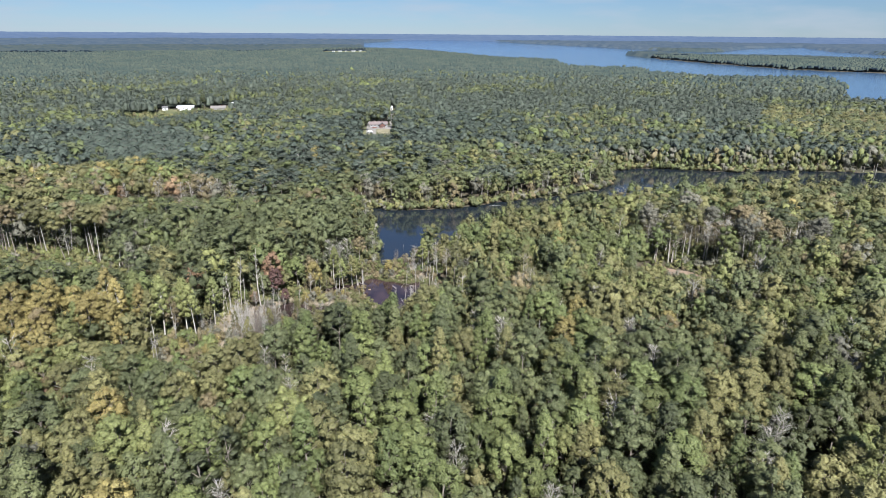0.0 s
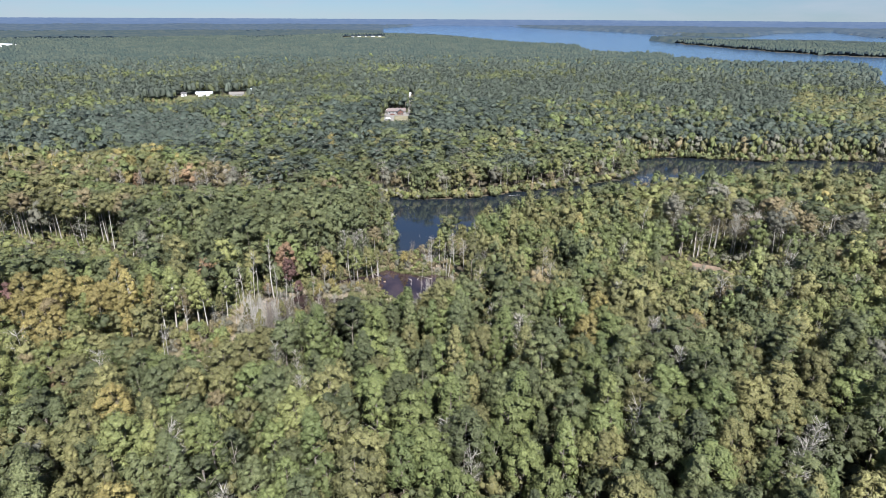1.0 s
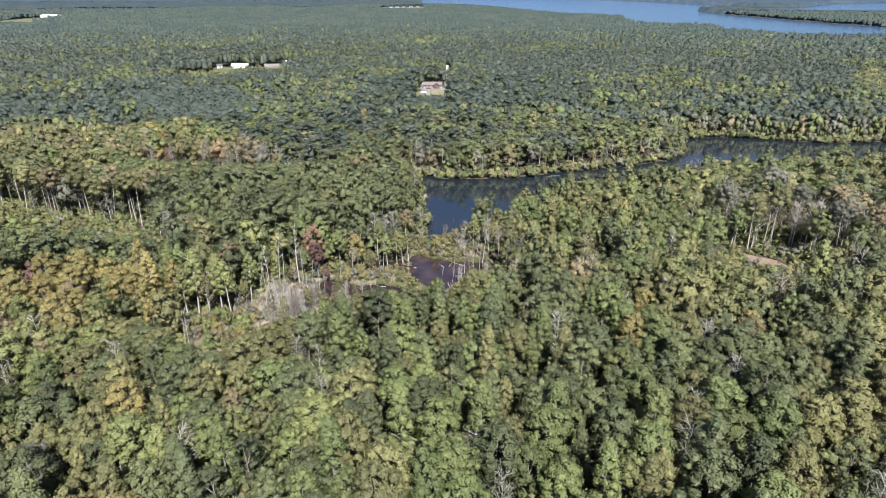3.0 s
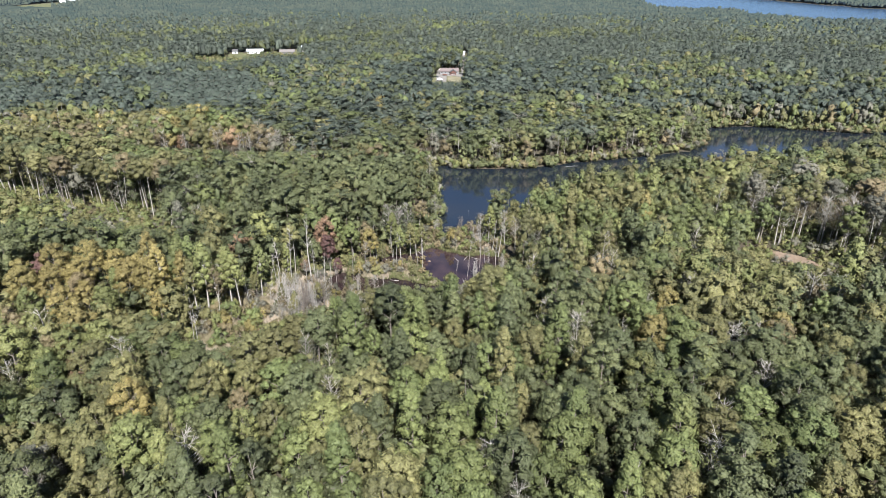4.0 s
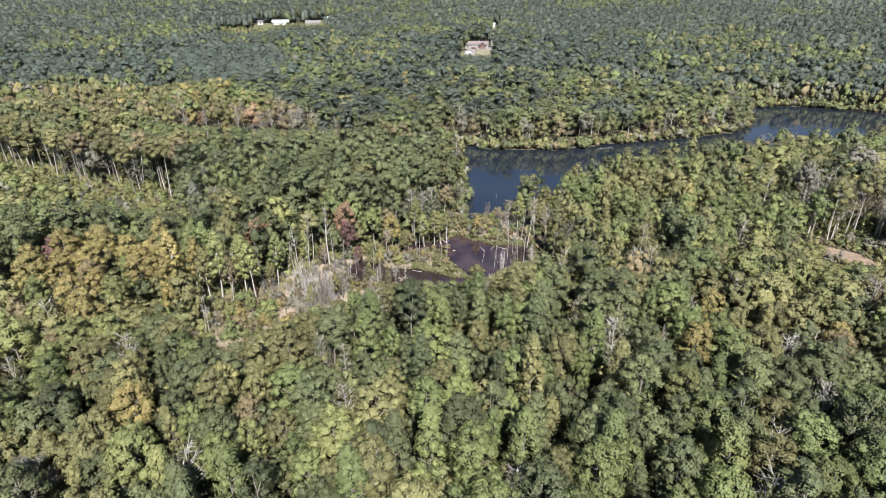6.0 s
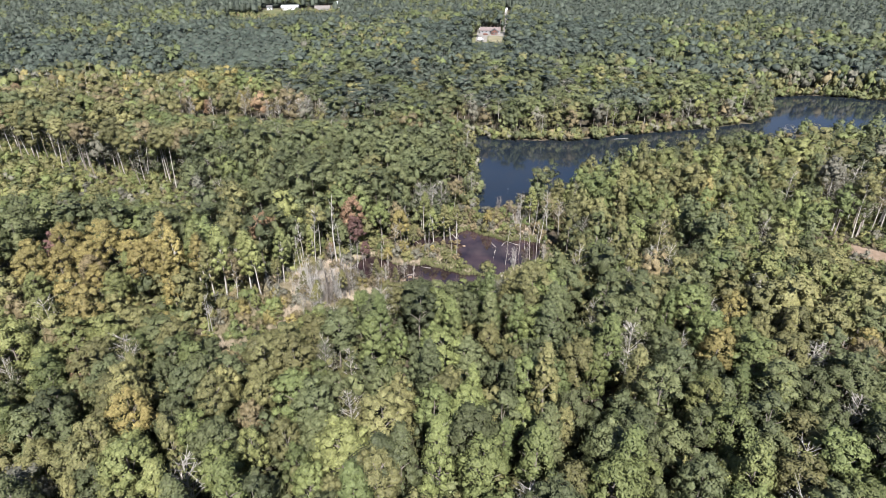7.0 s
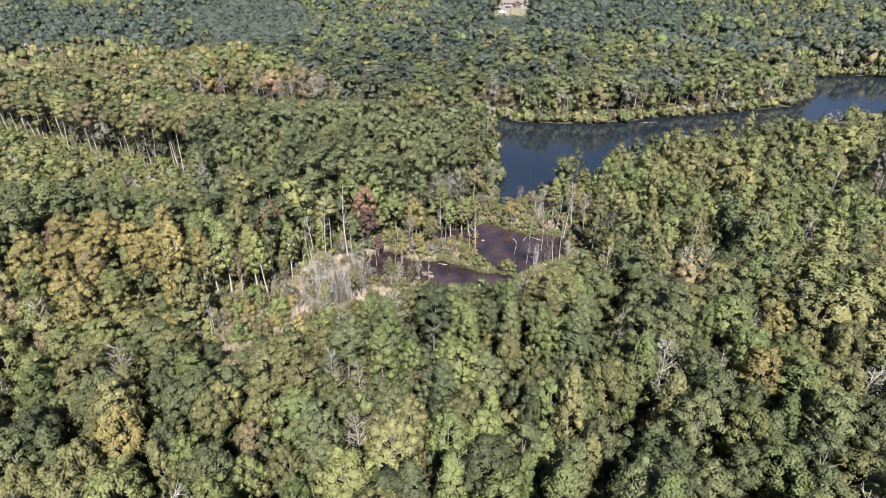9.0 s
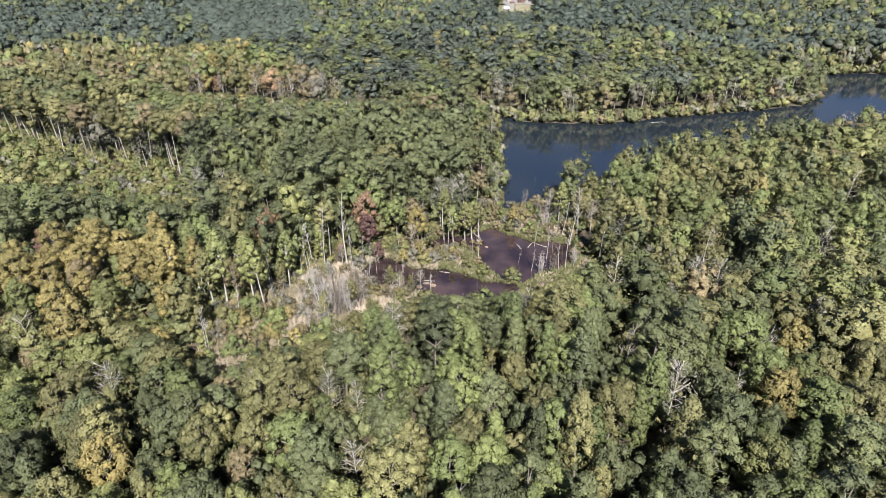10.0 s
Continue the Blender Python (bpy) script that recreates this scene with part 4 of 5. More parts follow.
bands.append(((fx, fy, np.array(["shrub"] * len(fx), dtype=object), choose({"deep": 55, "olive": 30, "green": 15}, len(fx)), fk, fk * rng.uniform(0.7, 1.1, len(fx))), "under"))
# lower storey under the near trees
ux, uy, uk, _, us, uz = plant(*scatter(7.3, 25, 330, -48, 60), under=True)
front = np.array(LOW_FRONTS[2][0], float)
depth = uy - np.interp(ux, front[:, 0], front[:, 1])
open_stand = ((depth > -6) & (depth < 9) & (ux < -110)) | inside(BARE_STAND, ux, uy) | np.isin(uk, ["shrub", "youngpine"])
ux, uy, us, uz = (a[~open_stand] for a in (ux, uy, us, uz))
uk = np.array(["maple"] * len(ux), dtype=object)
bands.append(((ux, uy, uk, np.where(rng.random(len(ux)) < 0.6, "deep", "olive"), np.minimum(us, 1) * 0.8, np.minimum(uz, 1) * 0.72), "under"))
if len(more):
    bands.append((rest, "fine"))
wood("woodland", "mixed autumn woodland of green, olive and yellowing trees", bands)
def understorey():
    """The closed lower storey of the woods beyond the cove, below the treetops."""
    a = np.radians(np.arange(-43, 48, 0.45))
    r = [430.0]
    while r[-1] < 2950:
        r.append(r[-1] * 1.011)
    A, R = np.meshgrid(a, np.array(r))
    x, y = R * np.sin(A), R * np.cos(A) + 30
    s = shore(x, y)
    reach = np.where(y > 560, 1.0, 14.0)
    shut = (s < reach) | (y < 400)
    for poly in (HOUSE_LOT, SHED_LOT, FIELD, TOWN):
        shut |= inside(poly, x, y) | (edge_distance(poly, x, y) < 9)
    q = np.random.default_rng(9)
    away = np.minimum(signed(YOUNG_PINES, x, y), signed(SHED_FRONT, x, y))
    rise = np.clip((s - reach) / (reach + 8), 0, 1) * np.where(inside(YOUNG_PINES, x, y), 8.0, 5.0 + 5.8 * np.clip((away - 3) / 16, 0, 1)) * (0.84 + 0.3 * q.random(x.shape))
    for front, base, slope in LOW_FRONTS[5:]:
        f = np.array(front, float)
        u, fu = x / (y - 40), f[:, 0] / (f[:, 1] - 40)
        gap = np.interp(u, fu, f[:, 1]) - y
        rise = np.where((u > fu[0] - 0.02) & (u < fu[-1] + 0.02) & (gap > -150) & (gap < 80), np.minimum(rise, 1.2 + 0.1 * np.maximum(gap, 0)), rise)
    n = len(a)
    i = np.arange(len(r) - 1)[:, None] * n + np.arange(n - 1)[None]
    t = np.concatenate([np.stack([i, i + 1, i + 1 + n], -1).reshape(-1, 3), np.stack([i, i + 1 + n, i + n], -1).reshape(-1, 3)])
    t = t[~shut.ravel()[t].any(1)]
    keep, back = np.unique(t, return_inverse=True)
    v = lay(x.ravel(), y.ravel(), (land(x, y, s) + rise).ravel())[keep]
    # past 1350 m the sheet takes the woods material with painted haze
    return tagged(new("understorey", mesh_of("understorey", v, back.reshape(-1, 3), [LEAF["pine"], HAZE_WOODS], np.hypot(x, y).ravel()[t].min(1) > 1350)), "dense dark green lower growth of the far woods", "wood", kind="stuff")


def thin(trees, none, full):
    """Leaves out more and more of the trees from the distance full to the distance none."""
    share = (np.hypot(trees[0], trees[1]) - none) / (full - none)
    stay = rng.random(len(share)) < share
    return tuple(a[stay] for a in trees)


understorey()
wood("far_woods", "far wooded country of green and olive treetops",
     [(plant(*scatter(8.6, 640, 1000, -42, 46), calm=True), "far"), (thin(plant(*scatter(10.0, 1000, 1450, -41, 45), calm=True), 1500, 1050), "farther")])
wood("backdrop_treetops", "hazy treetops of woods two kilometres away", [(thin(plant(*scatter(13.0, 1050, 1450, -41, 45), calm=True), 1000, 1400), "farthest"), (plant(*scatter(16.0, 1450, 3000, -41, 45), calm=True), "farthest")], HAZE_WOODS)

# ------------------------------------------------------------------ the distance
def canopy(name, label, d0, d1, step, mat, height):
    a = np.radians(np.arange(-52, 52, 0.16))
    r = [d0]
    while r[-1] < d1:
        r.append(r[-1] * (1 + step))
    A, R = np.meshgrid(a, np.array(r))
    x, y = R * np.sin(A), R * np.cos(A) + 10
    s = shore(x, y)
    q = np.random.default_rng(8)
    z = height * (0.8 + 0.35 * q.random(x.shape)) * np.clip((s + 4) / 8, 0, 1) + wave(x, y, 900, 0) * 5 * np.clip(s / 300, 0, 1)
    n = len(a)
    i = np.arange(len(r) - 1)[:, None] * n + np.arange(n - 1)[None]
    t = np.concatenate([np.stack([i, i + 1, i + 1 + n], -1).reshape(-1, 3), np.stack([i, i + 1 + n, i + n], -1).reshape(-1, 3)])
    t = t[(s.ravel()[t] > -3).any(1)]
    keep, back = np.unique(t, return_inverse=True)
    me = mesh_of(name, lay(x.ravel(), y.ravel(), z.ravel() + 0.5)[keep], back.reshape(-1, 3), [mat])
    return tagged(new(name, me), label, "backdrop", kind="structure")


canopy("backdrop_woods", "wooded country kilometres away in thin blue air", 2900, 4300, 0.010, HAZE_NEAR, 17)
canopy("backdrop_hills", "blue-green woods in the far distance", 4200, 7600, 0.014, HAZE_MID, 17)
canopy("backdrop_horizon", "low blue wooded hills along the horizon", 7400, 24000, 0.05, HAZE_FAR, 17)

# ------------------------------------------------------------------ banks: bushes down to the water
def bank_bushes():
    """Low growth along the shores, too thick to count."""
    q = np.random.default_rng(21)
    n = 30000
    x, y = q.uniform(-60, 420, n), q.uniform(225, 470, n)
    sh = signed(COVE, x, y) + wave(x, y, 17, 0) * 1.4 + wave(x, y, 7, 2) * 0.6
    m = (sh > 0.1) & (sh < 5.0) & ~inside(SWAMP, x, y) & (np.hypot(x, y) < 560)
    x, y = x[m][:2000], y[m][:2000]
    k = q.uniform(0.55, 1.35, len(x))
    kind = np.array(["shrub"] * len(x), dtype=object)
    colour = choose({"olive": 28, "grey": 18, "lime": 7, "deep": 40, "brown": 16, "green": 12}, len(x))
    return x, y, kind, colour, k, k * q.uniform(0.8, 1.4, len(x))


wood("bank_bushes", "low bushes and saplings overhanging the lake shore", [(bank_bushes(), "under")])

# ------------------------------------------------------------------ trees that stand out
FAR_MARKED = [("oak", "deep", -7, 651, 0.8), ("oak", "deep", 1, 650, 0.75), ("maple", "deep", 2, 657, 0.7), ("oak", "pine", -5, 660, 0.9), ("oak", "deep", 0, 668, 0.9), ("pine", "pine", -3, 676, 0.9),
              ("oak", "deep", -22, 652, 0.8), ("oak", "olive", -24, 636, 0.7), ("maple", "deep", -22, 612, 0.5), ("oak", "deep", -7, 690, 0.95),
              ("oak", "deep", 2, 700, 0.95), ("oak", "deep", 20, 836, 0.9), ("oak", "pine", 11, 834, 0.9), ("maple", "deep", 4, 826, 0.8), ("oak", "deep", -280, 774, 0.8),
              ("oak", "olive", -284, 790, 0.9), ("maple", "deep", -294, 782, 0.9), ("oak", "deep", -268, 794, 0.9), ("oak", "deep", -256, 796, 0.9), ("oak", "deep", -244, 795, 0.9), ("pine", "pine", -232, 797, 0.9),
              ("oak", "deep", -220, 794, 0.9), ("oak", "pine", -212, 800, 0.9), ("oak", "deep", -210, 814, 0.9), ("pine", "pine", -206, 832, 0.95), ("oak", "deep", -198, 850, 0.9), ("oak", "pine", -188, 852, 0.95),
              ("oak", "deep", -176, 846, 0.9), ("pine", "pine", -172, 818, 0.9), ("oak", "deep", -165, 800, 0.8), ("maple", "olive", -264, 718, 0.5), ("maple", "deep", -252, 714, 0.4), ("oak", "deep", -262, 748, 0.5),
              ("maple", "olive", -276, 758, 0.6), ("shrub", "olive", -243, 764, 0.8), ("shrub", "deep", -232, 761, 0.7), ("shrub", "green", -226, 763, 0.7), ("shrub", "olive", -212, 761, 0.7), ("shrub", "deep", -204, 760, 0.6),
              ("shrub", "green", -190, 760, 0.6), ("maple", "deep", -215, 770, 0.45)]
for kind, colour, x, y, k in MARKED + FAR_MARKED:
    tree(kind, colour, x, y, k, None, 0.05, pale=kind in ("tall", "poplar", "birch") and y < 300)
for x, y in [(-213, 288), (-209, 292), (-199, 285), (-192, 282), (-185.5, 280.5), (-186, 289), (-163, 268.5), (-139, 261.5), (-140, 269), (-138, 274), (-129, 266), (-114, 254), (-119, 271), (-119, 261), (-175, 280), (-152, 272), (-222, 293), (-204, 289), (-230, 296), (-126, 264)]:
    tree("tall", rnd.choice(["olive", "deep", "olive", "brown"]), x, y, rnd.uniform(1.05, 1.28), None, 0.12, pale=rnd.random() < 0.85)
for x, y, kind in [(124, 238, "tall"), (127, 241, "bare"), (132, 247, "bare"), (136, 244, "tall"), (140, 252, "bare"), (143, 241, "bare"), (147, 247, "tall"), (150, 238, "bare"), (129, 252, "bare"),
                   (154, 244, "bare"), (158, 234, "tall"), (162, 240, "bare"), (146, 234, "bare"), (153, 229, "tall"), (160, 228, "bare"), (167, 233, "bare")]:
    tree(kind, rnd.choice(["grey", "brown", "olive"]), x, y, rnd.uniform(1.0, 1.2), None, 0.07, pale=True)

# ------------------------------------------------------------------ swamp: dead trees, shrubs, reeds
SNAGS = [(-54, 211, 1.3), (-61, 212, 0.9), (-58, 212, 1.05), (-70, 169, 1.15), (-46.5, 210.3, 1.5), (-45.6, 211.6, 1.25), (-82, 208, 1.0), (-72, 171, 0.9), (-28.7, 203.3, 0.8), (-29.9, 196, 0.75), (-9.1, 220.3, 0.8), (11.6, 225.2, 0.85), (15, 219, 0.7),
         (17, 219, 0.9), (7, 218, 0.6), (-19, 228, 0.8), (-27, 232, 1.0), (-21, 233, 0.6), (-39, 206.3, 0.55), (-38.3, 211.1, 0.6), (-43, 212.8, 0.8), (-33, 213, 0.6), (-41, 215, 0.8),
         (-31, 210, 0.5), (19, 234, 0.9), (22, 238, 1.0), (17, 240, 0.8), (-6, 275, 0.25), (9, 281, 0.25), (-58, 208, 0.9), (-63, 193, 0.9), (-70, 186, 0.8)]
for x, y, k in SNAGS:
    tree("dead", "grey", x, y, k * 0.85, k, 0.1)
for v in range(3):
    lv, lt = [], []
    off = 0
    q = np.random.default_rng(70 + v)
    for i in range(6):
        a, b = bare_limbs(q.uniform(6, 11), 700 + 10 * v + i, twigs=16, spread=1.5, lean=q.uniform(-0.2, 0.2), start=0.15)
        a = a + [q.uniform(-1.2, 1.2), q.uniform(-1.2, 1.2), 0]
        lv.append(a)
        lt.append(b + off)
        off += len(a)
    PROTO["thicket", v] = (mesh_of("branchwork", np.concatenate(lv), np.concatenate(lt), [BARK if v == 0 else PALE]), None)
SHAPE["thicket"] = ("dead_thicket", "grey leafless thicket of dead stems")
for i, (x, y) in enumerate([(-50, 195), (-47, 192), (-53, 197), (-44, 193), (-48, 188), (-42, 191), (-43.5, 188), (-46.5, 185), (-51, 191), (-40, 195), (-45, 198), (10, 217), (13, 220), (19, 222), (12, 246), (9, 255), (20, 254), (15, 250), (4, 258), (-5, 256)]):
    ob = thing("dead_thicket", "grey leafless thicket of dead stems in the swamp", "thicket", "dead thickets")
    k = rnd.uniform(1.0, 1.4) if x < -39 else rnd.uniform(0.55, 0.8)
    ob.matrix_world = Matrix.LocRotScale((x, y, float(land(np.array([x]), np.array([y]))[0]) - 0.05), Euler((0, 0, rnd.uniform(0, 6.28))), (k, k, k * rnd.uniform(0.9, 1.15)))
    st = new("branchwork", PROTO["thicket", i % 3][0])
    st.parent = ob

SHRUBS = [(-32.4, 207.8, "lime", 1.2), (-7, 214.5, "lime", 0.9), (-12, 217, "olive", 0.8), (1, 212.5, "olive", 1.05), (2.5, 213, "green", 0.8), (-20, 221, "olive", 0.7), (-25, 217, "lime", 0.7),
          (-29, 222, "yellow", 0.8), (-36, 222, "olive", 0.8), (-41, 223, "olive", 0.9), (-15, 240, "lime", 0.7), (-11, 242, "lime", 0.8), (-8, 247, "olive", 1.0), (-3, 248, "lime", 1.1), (1, 245, "yellow", 0.9),
          (4, 249, "olive", 1.2), (7, 243, "green", 1.0), (-5, 253, "brown", 0.9), (2, 254, "olive", 1.0), (-10, 256, "grey", 1.0), (9, 239, "lime", 0.8), (-14, 245, "brown", 1.0), (5, 240, "lime", 0.7),
          (-18, 236, "brown", 0.9), (-23, 235, "brown", 0.9), (-33, 228, "brown", 1.0), (-38, 226, "olive", 1.0), (12, 240, "brown", 0.9), (-60, 183, "brown", 0.8), (-66, 178, "olive", 1.0), (-72, 180, "grey", 1.0),
          (-58, 178, "yellow", 1.0), (-52, 181, "brown", 0.9), (-46, 187, "olive", 0.9), (-74, 187, "grey", 1.1), (-62, 200, "grey", 0.9), (-70, 193, "olive", 0.9), (-53, 209, "lime", 0.8), (-76, 176, "olive", 1.1),
          (-66, 171, "lime", 1.0), (-36, 194, "olive", 0.9), (-30, 198, "lime", 0.7), (-43, 191, "brown", 0.8), (0, 258, "grey", 0.9), (20, 228, "brown", 0.8), (23, 234, "grey", 0.9), (-16, 224, "brown", 0.6),
          (-13, 222, "olive", 0.6), (-9, 220, "brown", 0.6), (-17, 220, "grey", 0.6), (-22, 224, "brown", 0.6)]
for x, y, colour, k in SHRUBS:
    tree("shrub", colour, x, y, k, k * rnd.uniform(0.7, 1.0))


q = random.Random(44)
placed = 0
while placed < 104:
    x, y = q.uniform(-82, -20), q.uniform(160, 224)
    if inside(DRY, np.array([x]), np.array([y]))[0] and shore(np.array([x]), np.array([y]))[0] > 1:
        kind, colour, k = q.choice([("bare", "grey", 0.5), ("bare", "brown", 0.55), ("shrub", "grey", 0.9), ("shrub", "brown", 0.8), ("shrub", "yellow", 0.8), ("shrub", "olive", 0.9), ("maple", "brown", 0.4), ("dead", "grey", 0.7), ("dead", "grey", 0.5), ("birch", "olive", 0.5)])
        if x < -54 and y < 192:
            kind, colour, k = q.choice([("shrub", "lime", 1.1), ("shrub", "olive", 1.2), ("shrub", "green", 1.1), ("shrub", "yellow", 1.0), ("shrub", "grey", 1.1), ("shrub", "brown", 1.0), ("maple", "lime", 0.4)])
        tree(kind, colour, x, y, k * q.uniform(0.8, 1.2), None, 0.08)
        placed += 1


def tufts(name, label, poly, n, mat, tall, seed, avoid=0.3, limit=1e9):
    """Blades of reed or sedge in tufts, too many to count."""
    q = np.random.default_rng(seed)
    px, py = np.array(poly, float).T
    x, y = q.uniform(px.min(), px.max(), n), q.uniform(py.min(), py.max(), n)
    sh = shore(x, y)
    m = inside(poly, x, y) & (sh > avoid) & (sh < limit)
    x, y = x[m], y[m]
    z = land(x, y)
    blades = 7
    a = q.uniform(0, 6.28, (len(x), blades))
    h = tall * q.uniform(0.5, 1.2, (len(x), blades))
    lean = q.uniform(0.1, 0.7, (len(x), blades))
    w = 0.16
    base = np.stack([x[:, None] + 0.3 * np.cos(a), y[:, None] + 0.3 * np.sin(a), np.broadcast_to(z[:, None], a.shape) - 0.05], -1)
    side = np.stack([-np.sin(a), np.cos(a), 0 * a], -1) * w
    tip = base + np.stack([np.cos(a) * lean * h, np.sin(a) * lean * h, h], -1)
    v = np.stack([base - side, base + side, tip], -2).reshape(-1, 3)
    return tagged(new(name, mesh_of(name, v, np.arange(len(v)).reshape(-1, 3), [mat])), label, "grass", kind="stuff")


tufts("dry_reeds", "buff dry reeds and dead grass of the swamp", DRY, 15000, REED, 1.5, 31)
tufts("swamp_sedge", "yellow-green sedge along the swamp pools", SWAMP, 20000, SEDGE, 0.8, 32, 0.05, 4.0)
tufts("swamp_grass", "pale dry grass on the swamp flats", SWAMP, 8000, REED, 0.8, 33, 1.6)
q = random.Random(45)
placed = 0
while placed < 60:
    x, y = q.uniform(-52, 30), q.uniform(205, 262)
    if inside(SWAMP, np.array([x]), np.array([y]))[0] and shore(np.array([x]), np.array([y]))[0] > 1.5 and (y > 228 or x < -30):
        k = q.uniform(0.4, 0.9)
        tree("shrub", q.choice(["brown", "olive", "olive", "grey", "grey", "green", "brown", "brown"]), x, y, k, k * q.uniform(0.8, 1.3))
        placed += 1


# brush that stands in the shallows between the pools
q = random.Random(46)
for i in range(52):
    x, y = q.uniform(-38, -9), 0
    y = 224 + (x + 30) * 0.22 + q.uniform(-5.5, 5.5)
    k = q.uniform(0.3, 0.6)
    tree("shrub", q.choice(["brown", "brown", "grey", "olive", "yellow"]), x, y, k, k * q.uniform(0.8, 1.3), z=max(float(land(np.array([x]), np.array([y]))[0]), -0.25))
# thick brush on the neck between the pool and the cove, and in the dry swamp
for i in range(56):
    x, y = q.uniform(-9, 27), q.uniform(239, 263)
    if shore(np.array([x]), np.array([y]))[0] > 0.4:
        k = q.uniform(0.45, 0.95)
        tree("shrub", q.choice(["brown", "brown", "grey", "olive", "olive", "green"]), x, y, k, k * q.uniform(0.8, 1.4))
for i in range(40):
    x = q.uniform(-78, -50)
    y = 191 + (x + 65) * 0.35 + q.uniform(-11, 10)
    k = q.uniform(0.5, 1.05)
    tree("shrub", q.choice(["grey", "olive", "olive", "lime", "brown", "yellow", "green"]), x, y, k, k * q.uniform(0.9, 1.5))
for x, y, k in [(-26, 224, 0.5), (-20, 226, 0.45), (-16, 222, 0.4), (-24, 219, 0.4), (-11, 226, 0.5), (3, 222, 0.45), (8, 232, 0.5), (14, 229, 0.6), (-34, 219, 0.5)]:
    tree("dead", "grey", x, y, k * 0.8, k, 0.16)


def log(x, y, length, girth, turn, rise):
    """A bleached fallen trunk with two broken stubs."""
    d = np.array([math.cos(turn), math.sin(turn), rise])
    p = np.array([x, y, max(float(land(np.array([x]), np.array([y]))[0]), 0.0) + girth * 0.6])
    sag = np.array([-d[1], d[0], 0]) * length * 0.04
    path = [(*(p + d * length * k + sag * math.sin(4.2 * k)), girth * (1 - 0.6 * k)) for k in (0, 0.2, 0.45, 0.7, 1)]
    stub = [[(*(p + d * length * k), girth * 0.5), (*(p + d * length * k + [0.05, s * 0.12, 0.18]), girth * 0.3), (*(p + d * length * k + [0.1, s * 0.2, 0.32]), 0.03)] for k, s in ((0.4, 1), (0.7, -1))]
    v, t = tubes([path, *stub], 6)
    return tagged(new("fallen_log", mesh_of("fallen_log", v, t, [PALE])), "bleached fallen trunk lying in the swamp", "log", "fallen logs")


for x, y, ln, tn, rise in [(-24, 209, 4, 0.1, 0.01), (-10, 236, 5, 2.2, 0.02), (4, 230, 3, 2.4, 0.35), (6, 231, 3, 0.9, 0.4), (-41, 205, 6, 0.2, 0.05), (-55, 195, 8, 0.4, 0.06),
                           (12, 232, 6, 2.8, 0.1), (-17, 214, 4, 3.0, 0.02), (-47, 204, 6, 1.2, 0.2), (8, 262, 7, 0.3, 0.05), (-4, 268, 6, 2.9, 0.04), (-30, 226, 4, 0.2, 0.12), (-21, 229, 5, 2.5, 0.1), (64, 352, 9, 0.2, 0.02)]:
    log(x, y, ln * 0.8, 0.1, tn, rise)


def hummock(x, y, r, seed):
    """A tussock of dead grass on a mud hump in the pool."""
    bm = bmesh.new()
    bmesh.ops.create_icosphere(bm, subdivisions=2, radius=1)
    q = random.Random(seed)
    for v in bm.verts:
        k = 0.8 + 0.75 * noise.noise(v.co * 2.6 + Vector((seed, 0, 0)))
        v.co = Vector((v.co.x * r * k, v.co.y * r * k * q.uniform(0.9, 1.1), v.co.z * r * 0.42 * k))
    me = bpy.data.meshes.new("grass_hummock")
    bm.to_mesh(me)
    bm.free()
    me.materials.append(SOIL)
    ob = new("grass_hummock", me)
    ob.location = (x, y, 0.02)
    return tagged(ob, "mound of dead buff grass in the swamp pool", "hummock", "grass hummocks")


for i, (x, y, r) in enumerate([(-25, 206, 1.3), (-23, 208, 1.0), (-27, 205, 0.9), (-21, 207, 1.2), (-24, 204, 0.9), (-30, 207, 1.0), (-35, 209, 0.8), (-12, 228, 0.7), (-7, 230, 0.9), (-9, 233, 0.6), (-39, 209, 1.2)]):
    hummock(x, y, r * 0.75, i)

# ------------------------------------------------------------------ houses
def gable_roof(x0, y0, x1, y1, z, rise, over=0.5, along="x", thick=0.15):
    bm = bmesh.new()
    x0, y0, x1, y1 = x0 - over, y0 - over, x1 + over, y1 + over
    if along == "x":
        ym = (y0 + y1) / 2
        pts = [(x0, y0, z), (x1, y0, z), (x1, ym, z + rise), (x0, ym, z + rise), (x0, y1, z), (x1, y1, z)]
    else:
        xm = (x0 + x1) / 2
        pts = [(x0, y0, z), (x0, y1, z), (xm, y1, z + rise), (xm, y0, z + rise), (x1, y0, z), (x1, y1, z)]
    lo = [bm.verts.new(p) for p in pts]
    hi = [bm.verts.new((p[0], p[1], p[2] + thick)) for p in pts]
    for f in ((0, 1, 2, 3), (3, 2, 5, 4)):
        bm.faces.new([hi[i] for i in f])
        bm.faces.new([lo[i] for i in reversed(f)])
    for i, j in ((0, 1), (1, 2), (2, 5), (5, 4), (4, 3), (3, 0)):
        bm.faces.new([lo[i], lo[j], hi[j], hi[i]])
    bmesh.ops.recalc_face_normals(bm, faces=bm.faces)
    return bm


def walls(x0, y0, x1, y1, h, rise, along="x"):
    """Four walls with their gables."""
    bm = box(x0, y0, -0.3, x1, y1, h)
    if along == "x":
        ym = (y0 + y1) / 2
        for x in (x0 + 0.01, x1 - 0.01):
            bm.faces.new([bm.verts.new(p) for p in ((x, y0, h), (x, y1, h), (x, ym, h + rise))])
    else:
        xm = (x0 + x1) / 2
        for y in (y0 + 0.01, y1 - 0.01):
            bm.faces.new([bm.verts.new(p) for p in ((x0, y, h), (x1, y, h), (xm, y, h + rise))])
    return bm


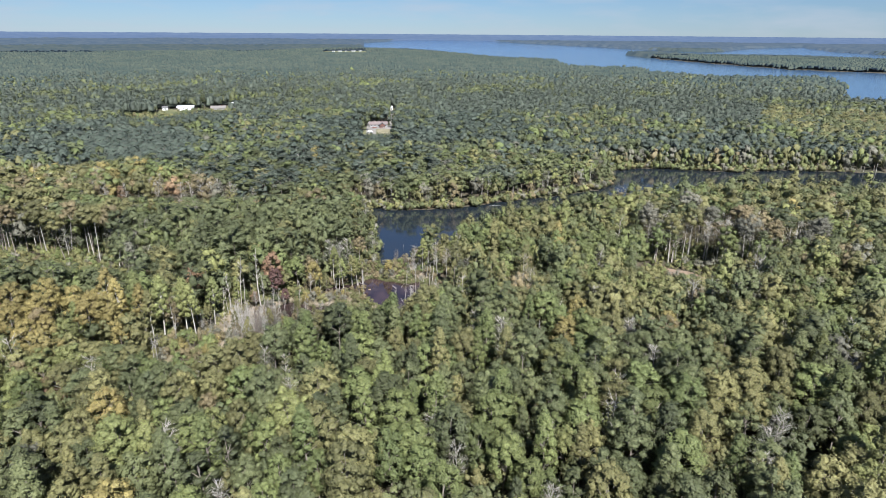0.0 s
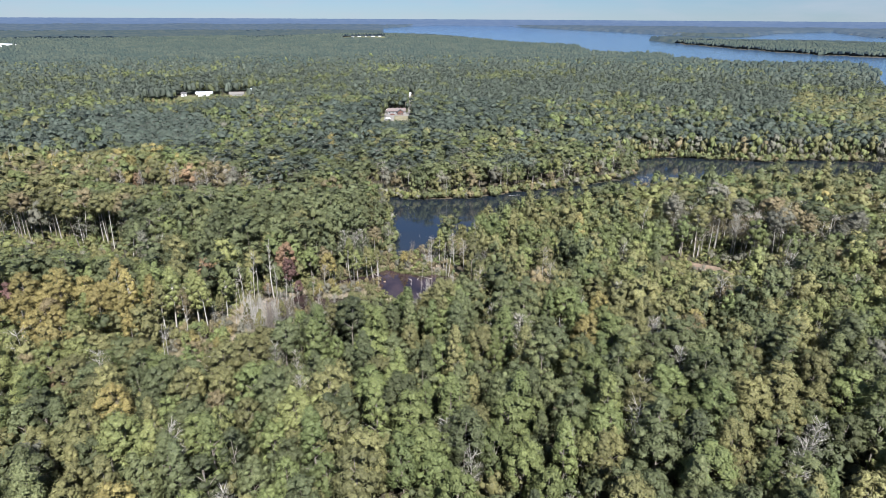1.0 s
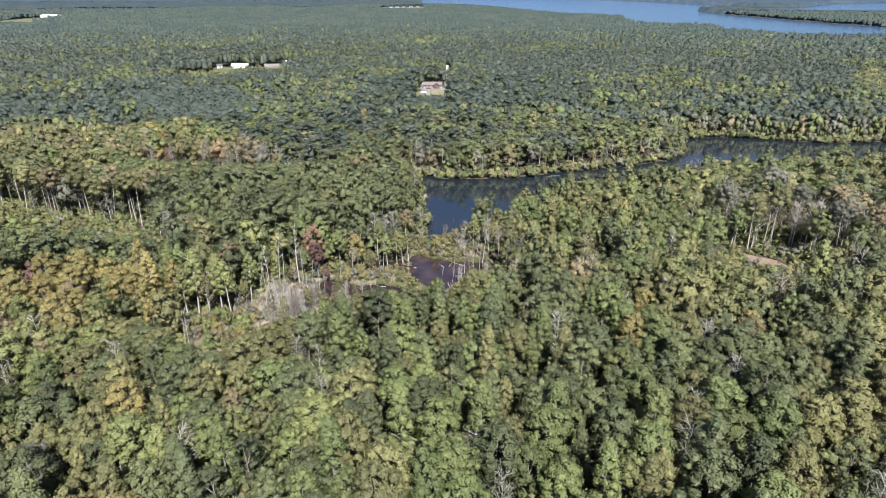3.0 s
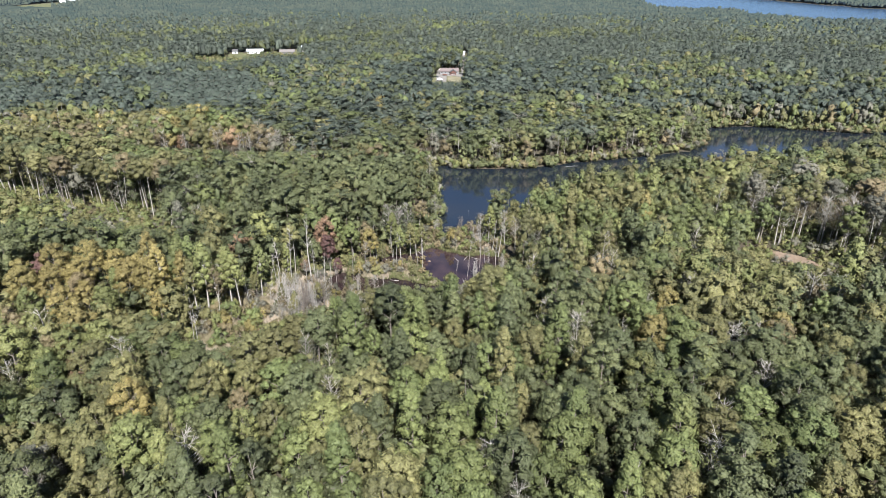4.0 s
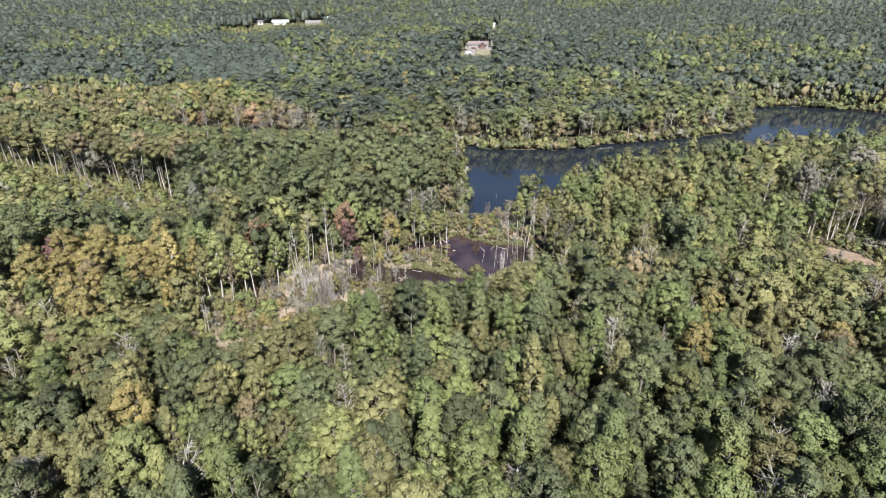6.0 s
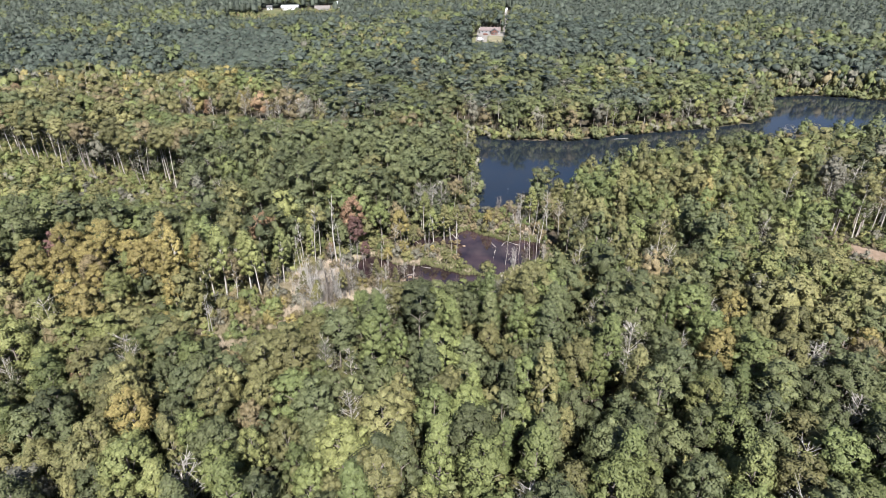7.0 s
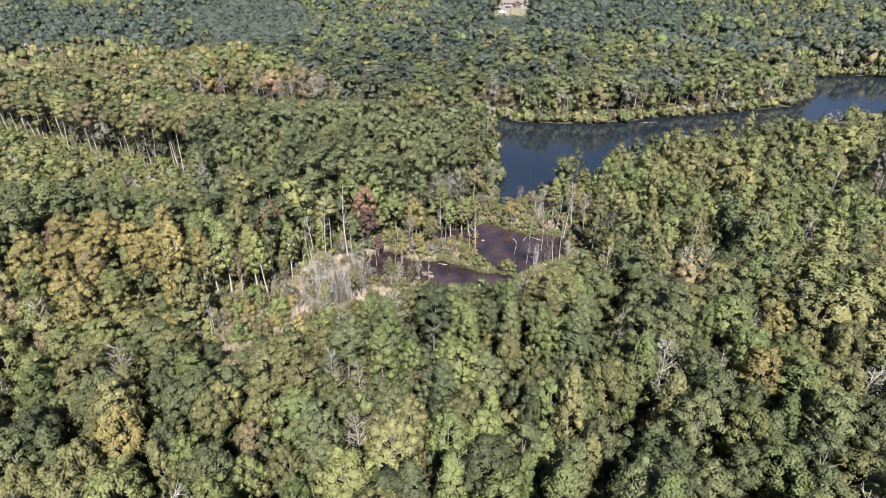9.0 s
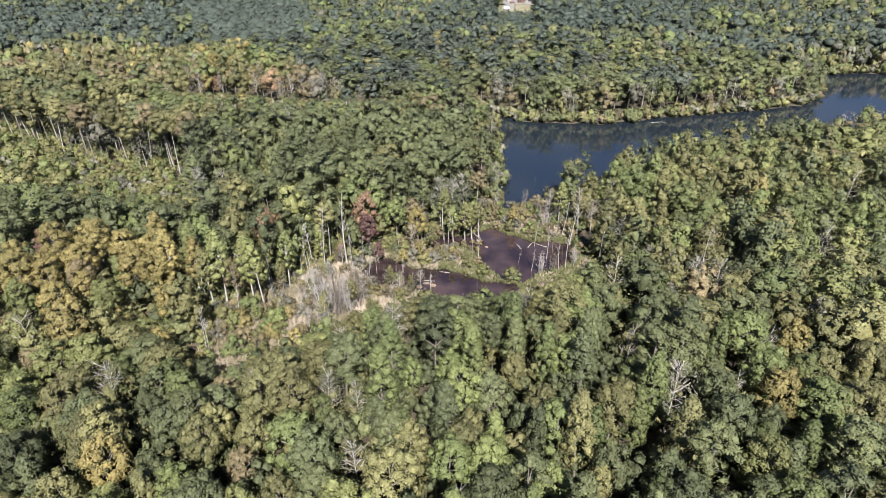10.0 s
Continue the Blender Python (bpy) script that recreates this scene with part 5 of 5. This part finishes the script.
def house(name, label, x, y, turn, w, d, h, rise, wall_mat, roof_mat, windows=4, along="x", door=True, chimney=True, category="house", over=0.5):
    z = float(land(np.array([x]), np.array([y]))[0])
    ob = thing(name, label, category, "", Matrix.LocRotScale(lay(np.array(x * 1.0), np.array(y * 1.0), np.array(z)), Euler((0, 0, turn)), None))
    part("wall", walls(-w / 2, -d / 2, w / 2, d / 2, h, rise, along), wall_mat, ob)
    roof = part("roof", gable_roof(-w / 2, -d / 2, w / 2, d / 2, h, rise * (1 + 2 * over / d), over, along), roof_mat, ob)
    if chimney:
        part("chimney", box(w * 0.2, -0.4, h, w * 0.2 + 0.8, 0.4, h + rise + 1.0), BRICK, roof)
    for i in range(windows):
        wx = -w / 2 + (i + 0.5) * w / windows
        win = part("window", box(wx - 0.6, -d / 2 - 0.05, 0.9, wx + 0.6, -d / 2 + 0.05, 2.2), PANE, ob)
        part("window_frame", box(wx - 0.72, -d / 2 - 0.08, 0.76, wx + 0.72, -d / 2 - 0.06, 0.9), SIDING, win)
    if door:
        part("door", box(w * 0.06, -d / 2 - 0.06, 0, w * 0.06 + 1.0, -d / 2 + 0.04, 2.05), SHINGLE, ob)
    return ob


house("ranch_house", "long low pale house with greyish-pink roof in a gravel yard", -4, 634, 0.05, 18, 8, 2.6, 2.2, GREY_SIDING, PINK_SHINGLE, 5)
house("front_wing", "dark gabled front wing of the low house", 0, 627, 0.05, 5.5, 6, 2.6, 2.0, BRICK, SHINGLE, 2, "y", chimney=False)
house("garage", "small white garage with grey roof beside the drive", -14, 668, 0.05, 5.5, 6, 2.8, 1.6, SIDING, WHITE_METAL, 1, chimney=False, category="garage")
house("white_shed", "white metal-roofed shed by the driveway", 11.7, 816, 0.1, 4, 6, 3.0, 1.2, SIDING, WHITE_METAL, 0, chimney=False, category="shed")
house("long_shed", "long low farm shed with bright white metal roof", -237, 776, 0.12, 19, 8, 3.0, 1.8, SIDING, WHITE_METAL, 4, chimney=False, category="shed")
house("farmhouse", "pale grey farmhouse with shingle roof", -197, 770, 0.15, 17, 9, 3.2, 2.6, GREY_SIDING, PALE_SHINGLE, 5)
house("farmhouse_wing", "pale grey gabled house with white metal roof", -184, 790, 0.15, 9, 11, 3.6, 2.6, GREY_SIDING, WHITE_METAL, 3, "y", chimney=False)
house("small_barn", "small white barn at the edge of a yard", -262, 778, 0.2, 6, 6, 2.8, 1.6, SIDING, SHINGLE, 1, chimney=False, category="barn")
house("outbuilding", "small white outbuilding between trees", -191, 832, 0.3, 8, 7, 3.2, 1.6, SIDING, WHITE_METAL, 1, chimney=False, category="shed")
house("warehouse", "very long white-roofed warehouse in a far field", -1140, 1940, -0.5, 80, 26, 7.0, 3.0, SIDING, WHITE_METAL, 8, chimney=False, category="warehouse")
for x, y, w in [(-205, 2830, 22), (-178, 2850, 30), (-150, 2840, 18), (-118, 2830, 34), (-88, 2845, 26)]:
    house("white_building", "white roofed building in a far settlement", x, y, rnd.uniform(-0.3, 0.3), w * 0.5, 8, 2.8, 1.6, SIDING, SHINGLE, 3, chimney=False, category="building")


def vehicle(name, label, x, y, turn, length, high, paint):
    z = float(land(np.array([x]), np.array([y]))[0]) + 0.08
    ob = thing(name, label, "van" if high > 1.7 else "car", "", Matrix.LocRotScale((x, y, z), Euler((0, 0, turn)), None))
    body = part("body", box(-length / 2, -0.9, 0.35, length / 2, 0.9, 1.0, 0.12), paint, ob)
    part("cabin", box(-length * 0.42, -0.82, 1.0, length * 0.25, 0.82, high, 0.18), paint, ob)
    part("windscreen", box(length * 0.25, -0.7, 1.05, length * 0.28, 0.7, high - 0.15), PANE, body)
    for wx in (-length * 0.32, length * 0.32):
        for wy in (-0.9, 0.9):
            bm = bmesh.new()
            bmesh.ops.create_cone(bm, cap_ends=True, segments=12, radius1=0.35, radius2=0.35, depth=0.22, matrix=Matrix.Translation((wx, wy, 0.35)) @ Matrix.Rotation(radians(90), 4, "X"))
            part("wheel", bm, RUBBER, ob)
    return ob


sheet("lawn", [(-5, 590), (7, 589), (8, 617), (-5, 618)], LAWN, "dry pale lawn before the low house", "lawn", 2.0, 0.10)
sheet("driveway", [(-16, 592), (-6, 591), (-6, 619), (9, 618), (11.5, 660), (13.5, 740), (14, 811), (9.5, 811), (10, 735), (7.5, 642), (-11, 642), (-11, 664), (-16, 664)], GRAVEL, "pale gravel driveway and yard", "driveway", 2.0, 0.12)
vehicle("van", "white van parked on the gravel yard", -12, 598, 0.3, 5.2, 2.1, VAN)
vehicle("van", "white van parked beside the garage", -13.5, 656, 0.1, 5.2, 2.1, VAN)
vehicle("car", "dark red car parked before the house", -8, 622, 0.1, 4.5, 1.5, BRICK)
vehicle("car", "white car parked by the farm sheds", -219, 772, 0.8, 4.5, 1.5, VAN)
